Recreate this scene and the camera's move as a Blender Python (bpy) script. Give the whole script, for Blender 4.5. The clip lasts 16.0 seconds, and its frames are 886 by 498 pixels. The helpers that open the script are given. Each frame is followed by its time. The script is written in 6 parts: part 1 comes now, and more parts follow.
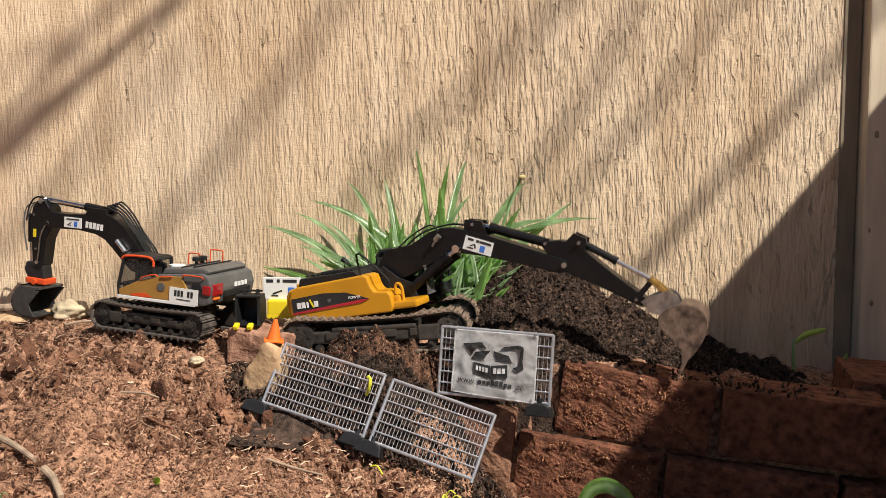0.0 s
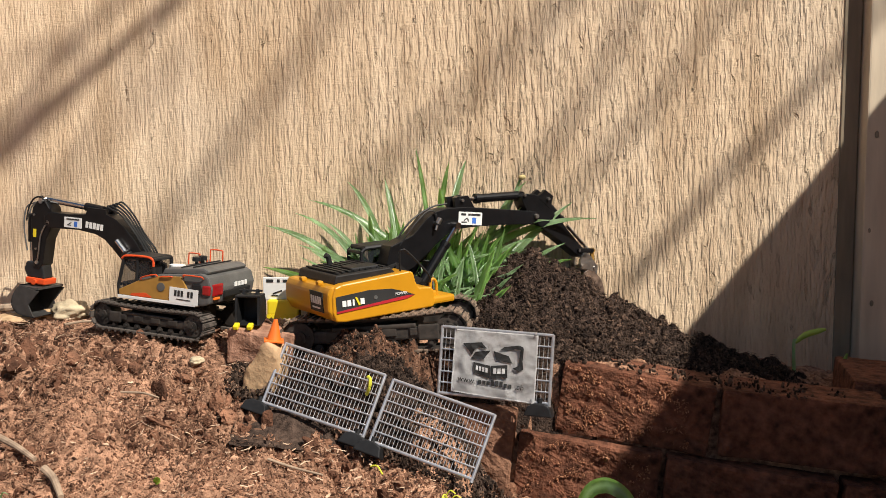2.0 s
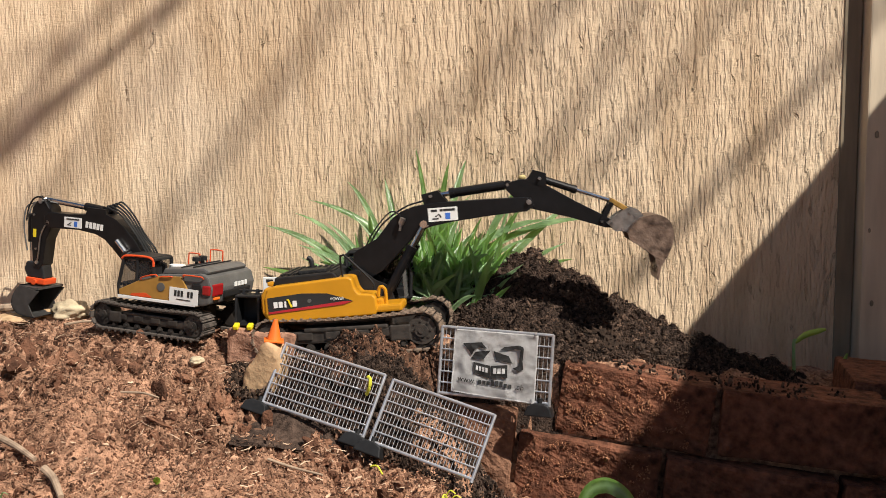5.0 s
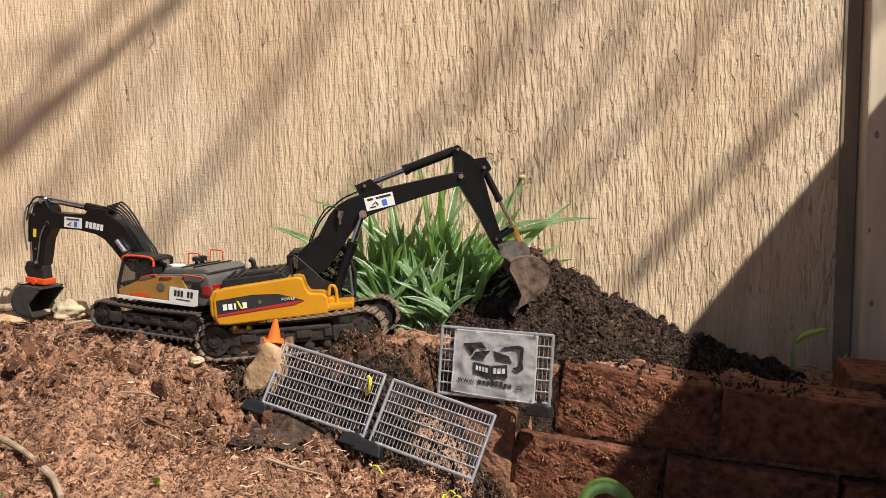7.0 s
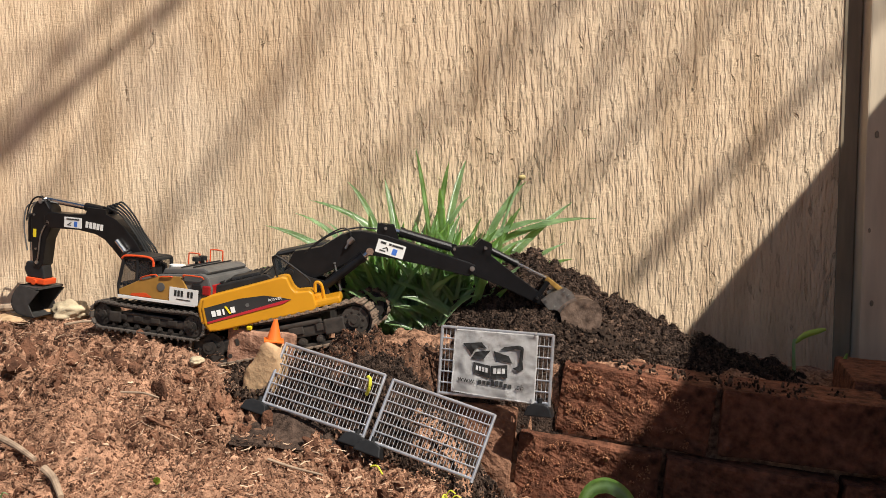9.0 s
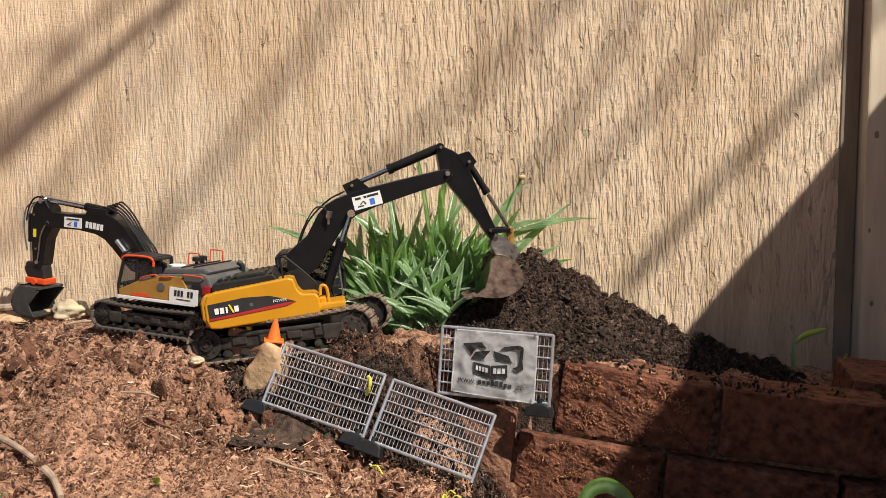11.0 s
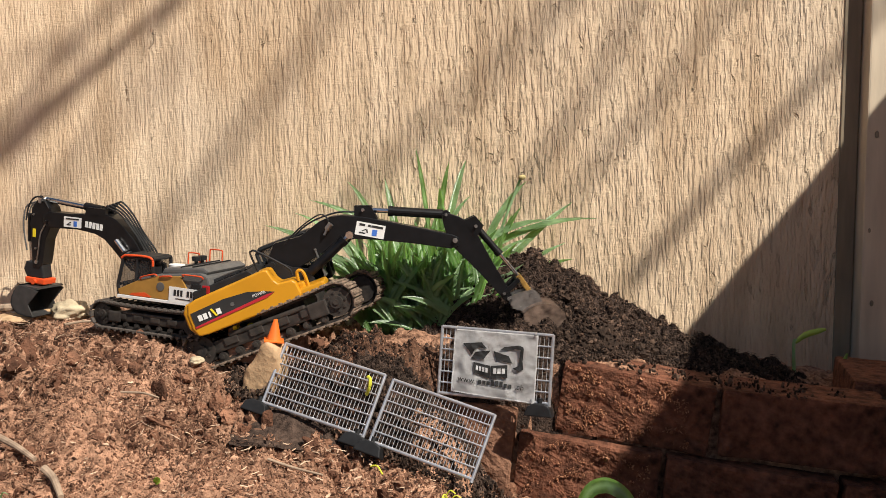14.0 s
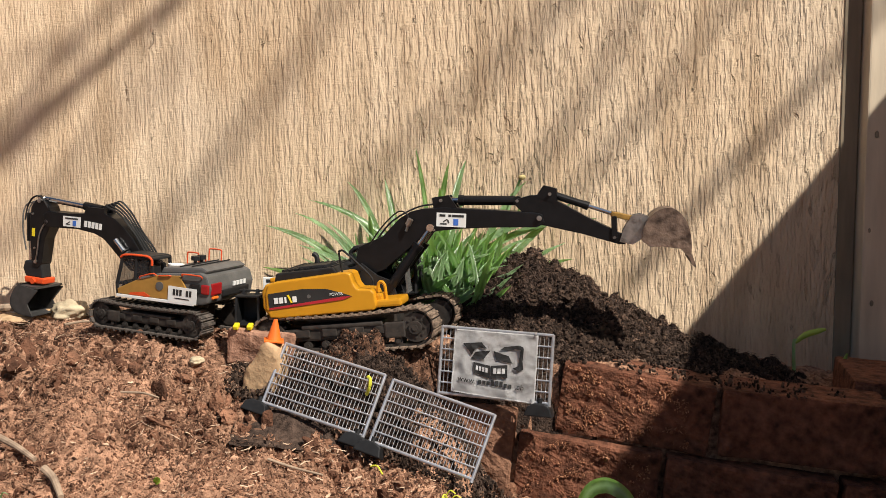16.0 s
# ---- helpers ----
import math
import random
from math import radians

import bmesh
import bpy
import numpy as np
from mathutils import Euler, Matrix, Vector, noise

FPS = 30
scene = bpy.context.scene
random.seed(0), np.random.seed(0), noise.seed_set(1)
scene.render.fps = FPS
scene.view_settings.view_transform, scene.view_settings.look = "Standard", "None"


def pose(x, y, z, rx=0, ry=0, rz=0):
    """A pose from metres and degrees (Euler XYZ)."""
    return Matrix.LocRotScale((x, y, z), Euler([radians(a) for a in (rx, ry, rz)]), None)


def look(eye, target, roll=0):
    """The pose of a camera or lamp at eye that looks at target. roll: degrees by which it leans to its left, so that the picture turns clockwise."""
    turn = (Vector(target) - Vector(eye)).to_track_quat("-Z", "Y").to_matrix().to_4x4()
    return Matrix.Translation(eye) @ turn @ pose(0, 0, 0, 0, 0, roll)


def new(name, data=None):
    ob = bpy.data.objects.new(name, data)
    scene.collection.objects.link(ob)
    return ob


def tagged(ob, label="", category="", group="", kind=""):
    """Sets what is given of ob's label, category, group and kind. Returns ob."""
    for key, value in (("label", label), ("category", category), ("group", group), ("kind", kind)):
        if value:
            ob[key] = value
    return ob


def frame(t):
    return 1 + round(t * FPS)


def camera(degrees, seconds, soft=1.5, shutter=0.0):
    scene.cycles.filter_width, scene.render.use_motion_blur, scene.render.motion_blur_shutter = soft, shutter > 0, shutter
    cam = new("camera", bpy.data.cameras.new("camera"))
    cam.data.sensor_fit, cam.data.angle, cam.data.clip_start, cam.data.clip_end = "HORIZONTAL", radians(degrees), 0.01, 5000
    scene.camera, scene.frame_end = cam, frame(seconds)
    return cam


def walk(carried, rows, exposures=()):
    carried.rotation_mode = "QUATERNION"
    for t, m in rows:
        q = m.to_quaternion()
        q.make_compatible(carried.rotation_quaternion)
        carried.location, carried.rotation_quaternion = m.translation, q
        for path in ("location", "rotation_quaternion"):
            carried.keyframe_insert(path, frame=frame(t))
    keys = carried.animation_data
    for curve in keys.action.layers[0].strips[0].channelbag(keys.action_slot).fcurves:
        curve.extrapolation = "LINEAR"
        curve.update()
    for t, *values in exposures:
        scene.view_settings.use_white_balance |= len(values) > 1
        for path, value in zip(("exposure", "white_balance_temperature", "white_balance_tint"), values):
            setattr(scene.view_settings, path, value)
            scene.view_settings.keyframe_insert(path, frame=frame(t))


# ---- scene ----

# ---- camera: it stands still ----
cam = camera(50, 16.0, soft=0.8, shutter=0.5)
EYE = pose(0, 0, 0.42, 85, 0, 0)
walk(cam, [(0.0, EYE), (16.0, EYE)], exposures=[(0.0, 0.33), (16.0, 0.33)])

# ---- light: clear sky and one sun ----
SUN = Vector((0.476, -0.476, 0.74)).normalized()
world = bpy.data.worlds.new("World")
scene.world = world
world.use_nodes = True
_nt = world.node_tree
_sky = _nt.nodes.new("ShaderNodeTexSky")
_sky.sky_type = "NISHITA"
_sky.sun_disc = False
_sky.sun_elevation = math.asin(SUN.z)
_sky.sun_rotation = math.atan2(SUN.x, SUN.y)
_nt.links.new(_sky.outputs[0], _nt.nodes["Background"].inputs[0])
_nt.nodes["Background"].inputs[1].default_value = 0.052
_sl = bpy.data.lights.new("sun", "SUN")
_sl.energy, _sl.angle, _sl.color = 5.0, radians(0.53), (1.0, 0.94, 0.84)
sun = new("sun", _sl)
sun.matrix_world = look(SUN * 10, (0, 0, 0))


# ---- materials ----
def mat(name, base, rough=0.6, metal=0.0, var=0.25, scale=60.0, bump=0.0, bscale=400.0, other=None, stretch=(1, 1, 1),
        patch=6.0, spec=0.5):
    """A surface with grain at one scale and wear at a larger one, in object space metres."""
    m = bpy.data.materials.new(name)
    m.use_nodes = True
    nt = m.node_tree
    n, ln = nt.nodes, nt.links
    b = n["Principled BSDF"]
    b.inputs["Roughness"].default_value = rough
    b.inputs["Metallic"].default_value = metal
    b.inputs["Specular IOR Level"].default_value = spec
    tc = n.new("ShaderNodeTexCoord")
    mp = n.new("ShaderNodeMapping")
    mp.inputs["Scale"].default_value = stretch
    ln.new(tc.outputs["Object"], mp.inputs[0])
    fine = n.new("ShaderNodeTexNoise")
    fine.inputs["Scale"].default_value = scale
    fine.inputs["Detail"].default_value = 6
    big = n.new("ShaderNodeTexNoise")
    big.inputs["Scale"].default_value = patch
    big.inputs["Detail"].default_value = 4
    ln.new(mp.outputs[0], fine.inputs[0])
    ln.new(mp.outputs[0], big.inputs[0])
    mix = n.new("ShaderNodeMath")
    mix.operation = "MULTIPLY_ADD"
    mix.inputs[1].default_value = 0.6
    ln.new(fine.outputs[0], mix.inputs[0])
    half = n.new("ShaderNodeMath")
    half.operation = "MULTIPLY"
    half.inputs[1].default_value = 0.4
    ln.new(big.outputs[0], half.inputs[0])
    ln.new(half.outputs[0], mix.inputs[2])
    ramp = n.new("ShaderNodeValToRGB")
    dark = [c * (1 - var) for c in base]
    lite = list(other) if other else [min(1, c * (1 + var)) for c in base]
    ramp.color_ramp.elements[0].position, ramp.color_ramp.elements[0].color = 0.36, (*dark, 1)
    ramp.color_ramp.elements[1].position, ramp.color_ramp.elements[1].color = 0.64, (*lite, 1)
    ln.new(mix.outputs[0], ramp.inputs[0])
    ln.new(ramp.outputs[0], b.inputs["Base Color"])
    if bump:
        bn = n.new("ShaderNodeTexNoise")
        bn.inputs["Scale"].default_value = bscale
        bn.inputs["Detail"].default_value = 5
        ln.new(mp.outputs[0], bn.inputs[0])
        bp = n.new("ShaderNodeBump")
        bp.inputs["Strength"].default_value = 1.0
        bp.inputs["Distance"].default_value = bump
        ln.new(bn.outputs[0], bp.inputs["Height"])
        ln.new(bp.outputs[0], b.inputs["Normal"])
    return m


def plywood_mat():
    """Weathered rough-sawn plywood with thin tan paint: vertical grain, torn checks, bare grey patches."""
    m = mat("plywood", (0.68, 0.49, 0.315), 0.85, var=0.18, scale=26, stretch=(1, 1, 0.12), patch=3.0, other=(0.83, 0.645, 0.45), spec=0.2)
    n, ln = m.node_tree.nodes, m.node_tree.links
    b = n["Principled BSDF"]
    tc = n["Texture Coordinate"]

    def grain(sx, sz, scale, detail, dist=0.0):
        mp = n.new("ShaderNodeMapping")
        mp.inputs["Scale"].default_value = (sx, 1, sz)
        ln.new(tc.outputs["Object"], mp.inputs[0])
        t = n.new("ShaderNodeTexNoise")
        t.inputs["Scale"].default_value = scale
        t.inputs["Detail"].default_value = detail
        t.inputs["Distortion"].default_value = dist
        ln.new(mp.outputs[0], t.inputs[0])
        return t.outputs[0]

    def math_(op, a, c=None, d=None):
        k = n.new("ShaderNodeMath")
        k.operation = op
        for i, v in enumerate((a, c, d)):
            if v is None:
                continue
            if isinstance(v, (int, float)):
                k.inputs[i].default_value = v
            else:
                ln.new(v, k.inputs[i])
        return k.outputs[0]

    def ramp_(v, lo, hi, a=0.0, c=1.0):
        k = n.new("ShaderNodeMapRange")
        for i, w in enumerate((lo, hi, a, c)):
            k.inputs[i + 1].default_value = w
        ln.new(v, k.inputs[0])
        return k.outputs[0]

    fibre = grain(1, 0.12, 330, 6, 0.05)
    ridge = grain(1, 0.15, 150, 6, 0.10)
    wide = grain(1, 0.08, 34, 4, 0.4)
    torn = grain(1, 0.20, 78, 6, 0.6)
    split = grain(1, 0.075, 105, 3, 0.8)
    weave = grain(0.22, 1, 300, 4, 0.6)
    patch = grain(1, 0.6, 4.0, 4)
    area = grain(1, 0.55, 3.1, 4)
    # the boards that face the most weather are the most torn
    sep = n.new("ShaderNodeSeparateXYZ")
    ln.new(tc.outputs["Object"], sep.inputs[0])
    east = ramp_(math_("MULTIPLY_ADD", math_("SUBTRACT", area, 0.5), 1.5, sep.outputs[0]), -0.45, 0.25, 0.2, 1.0)
    limit = ramp_(math_("MULTIPLY_ADD", east, 0.22, area), 0.46, 0.82, 0.235, 0.405)
    flake = ramp_(math_("SUBTRACT", torn, limit), -0.008, 0.022)
    check = ramp_(math_("SUBTRACT", split, ramp_(area, 0.34, 0.66, 0.23, 0.315)), 0.0, 0.03)
    step = ramp_(ridge, 0.43, 0.55)
    h = math_("ADD", math_("MULTIPLY", fibre, 0.50), math_("MULTIPLY", ridge, math_("MULTIPLY_ADD", east, 0.34, 0.20)))
    h = math_("ADD", h, math_("MULTIPLY", math_("MULTIPLY", step, east), 0.26))
    h = math_("ADD", h, math_("MULTIPLY", wide, 0.16))
    h = math_("ADD", h, math_("MULTIPLY", flake, 0.62))
    h = math_("ADD", h, math_("MULTIPLY", check, 0.45))
    h = math_("ADD", h, math_("MULTIPLY", weave, 0.15))
    bp = n.new("ShaderNodeBump")
    bp.inputs["Strength"].default_value = 1.0
    bp.inputs["Distance"].default_value = 0.0060
    ln.new(h, bp.inputs["Height"])
    ln.new(bp.outputs[0], b.inputs["Normal"])
    # paint lost where the veneer has torn
    old = b.inputs["Base Color"].links[0].from_socket
    mx = n.new("ShaderNodeMix")
    mx.data_type = "RGBA"
    mx.inputs["B"].default_value = (0.30, 0.20, 0.12, 1)
    ln.new(old, mx.inputs["A"])
    lost = math_("MULTIPLY", math_("SUBTRACT", 1.0, math_("MULTIPLY", flake, check)), 0.30)
    ln.new(lost, mx.inputs["Factor"])
    mx2 = n.new("ShaderNodeMix")
    mx2.data_type = "RGBA"
    mx2.inputs["B"].default_value = (0.72, 0.60, 0.46, 1)
    ln.new(mx.outputs["Result"], mx2.inputs["A"])
    bare = n.new("ShaderNodeMapRange")
    bare.inputs[1].default_value, bare.inputs[2].default_value, bare.inputs[4].default_value = 0.5, 0.75, 0.6
    ln.new(patch, bare.inputs[0])
    ln.new(bare.outputs[0], mx2.inputs["Factor"])
    ln.new(mx2.outputs["Result"], b.inputs["Base Color"])
    return m


PLY = plywood_mat()
TRIM = mat("trim_paint", (0.60, 0.50, 0.37), 0.7, var=0.22, scale=40, bump=0.0006, bscale=90, stretch=(1, 1, 0.15))
# dark tone for the shadow beside the corner board, and for its knots
TRIM_SHADE_KNOT = mat("trim_shade_knot", (0.24, 0.19, 0.13), 0.8, var=0.3, scale=40, bump=0.0006, bscale=90, stretch=(1, 1, 0.15))
CLAY = mat("clay_soil", (0.205, 0.100, 0.062), 0.95, var=0.6, scale=120, bump=0.0042, bscale=330, other=(0.56, 0.315, 0.20), patch=9, spec=0.15)
PEAT = mat("peat_soil", (0.025, 0.015, 0.011), 0.9, var=0.5, scale=160, bump=0.003, bscale=420, other=(0.11, 0.071, 0.053), patch=14, spec=0.25)
BERM = mat("mixed_soil", (0.085, 0.043, 0.028), 0.95, var=0.55, scale=130, bump=0.004, bscale=380, other=(0.22, 0.115, 0.072), patch=14, spec=0.15)
BRICK = mat("red_brick", (0.095, 0.040, 0.024), 0.9, var=0.5, scale=70, bump=0.0035, bscale=230, other=(0.25, 0.102, 0.060), patch=13, spec=0.2)
PALE_BRICK = mat("pale_stone", (0.50, 0.33, 0.19), 0.9, var=0.3, scale=50, bump=0.002, bscale=120, spec=0.2)
YELLOW = mat("yellow_plastic", (0.55, 0.25, 0.010), 0.34, var=0.08, scale=30, bump=0.0001, bscale=500)
BLACK = mat("black_paint", (0.006, 0.006, 0.007), 0.36, var=0.4, scale=70, bump=0.0001, bscale=600, spec=0.3)
DARK = mat("black_plastic", (0.012, 0.012, 0.013), 0.55, var=0.4, scale=80, bump=0.0002, bscale=400, spec=0.35)
TRACK = mat("dusty_track", (0.10, 0.075, 0.055), 0.85, var=0.5, scale=120, bump=0.0005, bscale=300, other=(0.30, 0.21, 0.15))
FRAME_DUST = mat("dusty_steel", (0.018, 0.017, 0.016), 0.6, var=0.5, scale=90, bump=0.0003, bscale=300, other=(0.055, 0.044, 0.036))
STEEL = mat("worn_steel", (0.42, 0.40, 0.38), 0.4, 1.0, var=0.35, scale=90, bump=0.0003, bscale=300)
CHROME = mat("chrome", (0.6, 0.6, 0.6), 0.18, 1.0, var=0.1)
BUCKET = mat("muddy_bucket", (0.085, 0.050, 0.036), 0.45, 0.25, var=0.6, scale=90, bump=0.0010, bscale=220, other=(0.27, 0.185, 0.14), patch=30)
ORANGE = mat("orange_plastic", (0.85, 0.17, 0.02), 0.45, var=0.1)
ORANGE_PAINT = mat("orange_paint", (0.66, 0.075, 0.015), 0.4, var=0.1)
BROWN_GOLD = mat("ochre_paint", (0.36, 0.19, 0.04), 0.35, var=0.15)
GREY = mat("grey_plastic", (0.10, 0.098, 0.095), 0.5, var=0.2, scale=60, bump=0.0002, bscale=500)
WHITE = mat("white_film", (0.75, 0.75, 0.73), 0.5, var=0.06)
BLUE = mat("blue_print", (0.05, 0.16, 0.55), 0.5, var=0.1)
INK = mat("black_print", (0.02, 0.02, 0.02), 0.6, var=0.2)
RED = mat("red_film", (0.42, 0.02, 0.03), 0.4, var=0.1)
REDLENS = mat("red_lens", (0.30, 0.012, 0.014), 0.15, var=0.1)
SIGN_YELLOW = mat("sign_yellow", (0.80, 0.62, 0.02), 0.5, var=0.05)
BANNER = mat("banner_cloth", (0.64, 0.63, 0.63), 0.7, var=0.06, scale=40, bump=0.0012, bscale=60)
ZINC = mat("zinc_wire", (0.60, 0.60, 0.63), 0.36, 0.75, var=0.2, scale=120)
LEAF = mat("leaf", (0.23, 0.38, 0.17), 0.32, spec=1.0, var=0.4, scale=30, other=(0.54, 0.70, 0.44), patch=20, bump=0.0003, bscale=200)


def let_through(m, colour, share):
    """Thin leaf tissue: part of the light passes and glows on the other side."""
    n, ln = m.node_tree.nodes, m.node_tree.links
    t = n.new("ShaderNodeBsdfTranslucent")
    t.inputs[0].default_value = (*colour, 1)
    mx = n.new("ShaderNodeMixShader")
    mx.inputs[0].default_value = share
    ln.new(n["Principled BSDF"].outputs[0], mx.inputs[1])
    ln.new(t.outputs[0], mx.inputs[2])
    ln.new(mx.outputs[0], n["Material Output"].inputs[0])


let_through(LEAF, (0.42, 0.74, 0.18), 0.40)
LEAF_DRY = mat("leaf_dry", (0.45, 0.36, 0.16), 0.7, var=0.3)
WOOD = mat("bark", (0.26, 0.18, 0.12), 0.9, var=0.35, scale=60, bump=0.001, bscale=150, other=(0.42, 0.31, 0.22))
ROCK = mat("pale_rock", (0.48, 0.39, 0.26), 0.9, var=0.3, scale=60, bump=0.002, bscale=120)
LINK_YELLOW = mat("link_yellow", (0.30, 0.17, 0.04), 0.5, 0.3, var=0.5, scale=90)
PAD_DARK = mat("dark_pad", (0.035, 0.030, 0.027), 0.75, var=0.5, scale=120, bump=0.0004, bscale=300, other=(0.15, 0.12, 0.10))
DARK_STEEL = mat("dark_steel", (0.045, 0.044, 0.043), 0.5, 0.2, var=0.4, scale=80)
YELLOW_LIME = mat("lime_plastic", (0.62, 0.62, 0.05), 0.5, var=0.1)


def glass_mat():
    m = bpy.data.materials.new("dark_glass")
    m.use_nodes = True
    b = m.node_tree.nodes["Principled BSDF"]
    b.inputs["Base Color"].default_value = (0.03, 0.035, 0.04, 1)
    b.inputs["Roughness"].default_value = 0.06
    b.inputs["Alpha"].default_value = 0.4
    return m


GLASS = glass_mat()


def crumb_mat(name, stops, rough=0.92, bump=0.0015, bscale=420):
    """Loose bits whose colour differs from piece to piece."""
    m = mat(name, stops[0], rough, bump=bump, bscale=bscale, spec=0.2)
    n, ln = m.node_tree.nodes, m.node_tree.links
    g = n.new("ShaderNodeNewGeometry")
    r = n.new("ShaderNodeValToRGB")
    for k, c in enumerate(stops):
        e = r.color_ramp.elements[k] if k < 2 else r.color_ramp.elements.new(k / (len(stops) - 1))
        e.position = k / (len(stops) - 1)
        e.color = (*c, 1)
    ln.new(g.outputs["Random Per Island"], r.inputs[0])
    grain = n["Principled BSDF"].inputs["Base Color"].links[0].from_node
    grain.color_ramp.elements[0].color, grain.color_ramp.elements[1].color = (0.55, 0.55, 0.55, 1), (1.25, 1.2, 1.15, 1)
    mx = n.new("ShaderNodeMix")
    mx.data_type, mx.blend_type = "RGBA", "MULTIPLY"
    mx.inputs["Factor"].default_value = 1.0
    ln.new(r.outputs[0], mx.inputs["A"])
    ln.new(grain.outputs[0], mx.inputs["B"])
    ln.new(mx.outputs["Result"], n["Principled BSDF"].inputs["Base Color"])
    return m


CLAY_CRUMB = crumb_mat("clay_crumb", [(0.07, 0.034, 0.022), (0.15, 0.075, 0.047), (0.26, 0.137, 0.087), (0.50, 0.30, 0.20)])
PEAT_CRUMB = crumb_mat("peat_crumb", [(0.011, 0.007, 0.006), (0.028, 0.017, 0.012), (0.052, 0.034, 0.025), (0.15, 0.098, 0.072)])
CLUMP = crumb_mat("clump", [(0.09, 0.043, 0.027), (0.17, 0.082, 0.051), (0.30, 0.155, 0.097)], bump=0.004, bscale=300)
MULCH = crumb_mat("mulch", [(0.06, 0.035, 0.022), (0.16, 0.085, 0.055), (0.32, 0.19, 0.125), (0.72, 0.55, 0.40)], bump=0.0006)


# ---- mesh helpers ----
def part(name, bm, material, parent=None, label="", smooth=False):
    me = bpy.data.meshes.new(name)
    bmesh.ops.recalc_face_normals(bm, faces=bm.faces[:])
    bm.to_mesh(me)
    bm.free()
    if smooth:
        for p in me.polygons:
            p.use_smooth = True
    me.materials.append(material)
    ob = new(name, me)
    ob.parent = parent
    if label:
        tagged(ob, label)
    return ob


def empty(name, m, label, category, group=""):
    ob = new(name)
    ob.empty_display_size = 0.02
    ob.matrix_basis = m
    return tagged(ob, label, category, group)


def bev(bm, geom, r, seg=2):
    if r > 0:
        edges = list({e for f in geom for e in f.edges})
        bmesh.ops.bevel(bm, geom=edges, offset=r, segments=seg, affect="EDGES", clamp_overlap=True, profile=0.6)


def box(bm, cx, cy, cz, sx, sy, sz, r=0.0, rot=None, seg=2):
    m = Matrix.Translation((cx, cy, cz)) @ (rot or Matrix()) @ Matrix.Diagonal((sx, sy, sz, 1))
    vs = bmesh.ops.create_cube(bm, size=1, matrix=m)["verts"]
    bev(bm, {f for v in vs for f in v.link_faces}, r, seg)
    return bm


def prism(bm, outline, y0, y1, r=0.0, seg=2):
    """An outline in x, z drawn out from y0 to y1."""
    a = [bm.verts.new((x, y0, z)) for x, z in outline]
    c = [bm.verts.new((x, y1, z)) for x, z in outline]
    k = len(a)
    fs = [bm.faces.new(a), bm.faces.new(c[::-1])]
    fs += [bm.faces.new((a[i], c[i], c[(i + 1) % k], a[(i + 1) % k])) for i in range(k)]
    bmesh.ops.recalc_face_normals(bm, faces=fs)
    bev(bm, fs, r, seg)
    return bm


def rod(bm, a, b, r, n=10, r2=None):
    a, b = Vector(a), Vector(b)
    d = b - a
    m = Matrix.Translation((a + b) / 2) @ d.to_track_quat("Z", "Y").to_matrix().to_4x4()
    bmesh.ops.create_cone(bm, cap_ends=True, segments=n, radius1=r, radius2=r if r2 is None else r2, depth=d.length, matrix=m)
    return bm


def tube(bm, pts, r, n=8, taper=None):
    """A round tube along points, each ring turned to the path."""
    pts = [Vector(p) for p in pts]
    rings = []
    ref = Vector((0, 0, 1))
    for i, p in enumerate(pts):
        d = (pts[min(i + 1, len(pts) - 1)] - pts[max(i - 1, 0)]).normalized()
        if abs(d.dot(ref)) > 0.95:
            ref = Vector((0, 1, 0))
        u = d.cross(ref).normalized()
        w = u.cross(d).normalized()
        rr = r if taper is None else r * taper(i / (len(pts) - 1))
        rings.append([bm.verts.new(p + rr * (math.cos(2 * math.pi * k / n) * u + math.sin(2 * math.pi * k / n) * w)) for k in range(n)])
    for q, s in zip(rings, rings[1:]):
        for k in range(n):
            bm.faces.new((q[k], q[(k + 1) % n], s[(k + 1) % n], s[k]))
    bm.faces.new(rings[0][::-1])
    bm.faces.new(rings[-1])
    return bm


def smoothline(pts, steps=6):
    """Catmull-Rom points through pts."""
    pts = [Vector(p) for p in pts]
    q = [2 * pts[0] - pts[1]] + pts + [2 * pts[-1] - pts[-2]]
    out = []
    for i in range(1, len(q) - 2):
        for s in range(steps):
            t = s / steps
            out.append(0.5 * (2 * q[i] + (q[i + 1] - q[i - 1]) * t + (2 * q[i - 1] - 5 * q[i] + 4 * q[i + 1] - q[i + 2]) * t * t
                              + (3 * q[i] - q[i - 1] - 3 * q[i + 1] + q[i + 2]) * t ** 3))
    return out + [pts[-1]]


def lettering(name, text, size, m, material, parent, depth=0.0002, sx=1.0, label=""):
    """Raised letters in Blender's own font, centred, in the x, y plane of m."""
    cu = bpy.data.curves.new(name, "FONT")
    cu.body, cu.size, cu.extrude, cu.align_x, cu.align_y = text, size, depth, "CENTER", "CENTER"
    tmp = bpy.data.objects.new(name, cu)
    me = bpy.data.meshes.new_from_object(tmp)
    bpy.data.objects.remove(tmp)
    me.transform(m @ Matrix.Diagonal((sx, 1, 1, 1)))
    me.materials.append(material)
    ob = new(name, me)
    ob.parent = parent
    if label:
        tagged(ob, label)
    return ob


def side_face(x, y, z, tilt=0.0):
    """A plane for lettering on the side that faces -y; tilt turns it counterclockwise as seen there."""
    return Matrix.Translation((x, y, z)) @ Matrix.Rotation(radians(90), 4, "X") @ Matrix.Rotation(radians(tilt), 4, "Z")


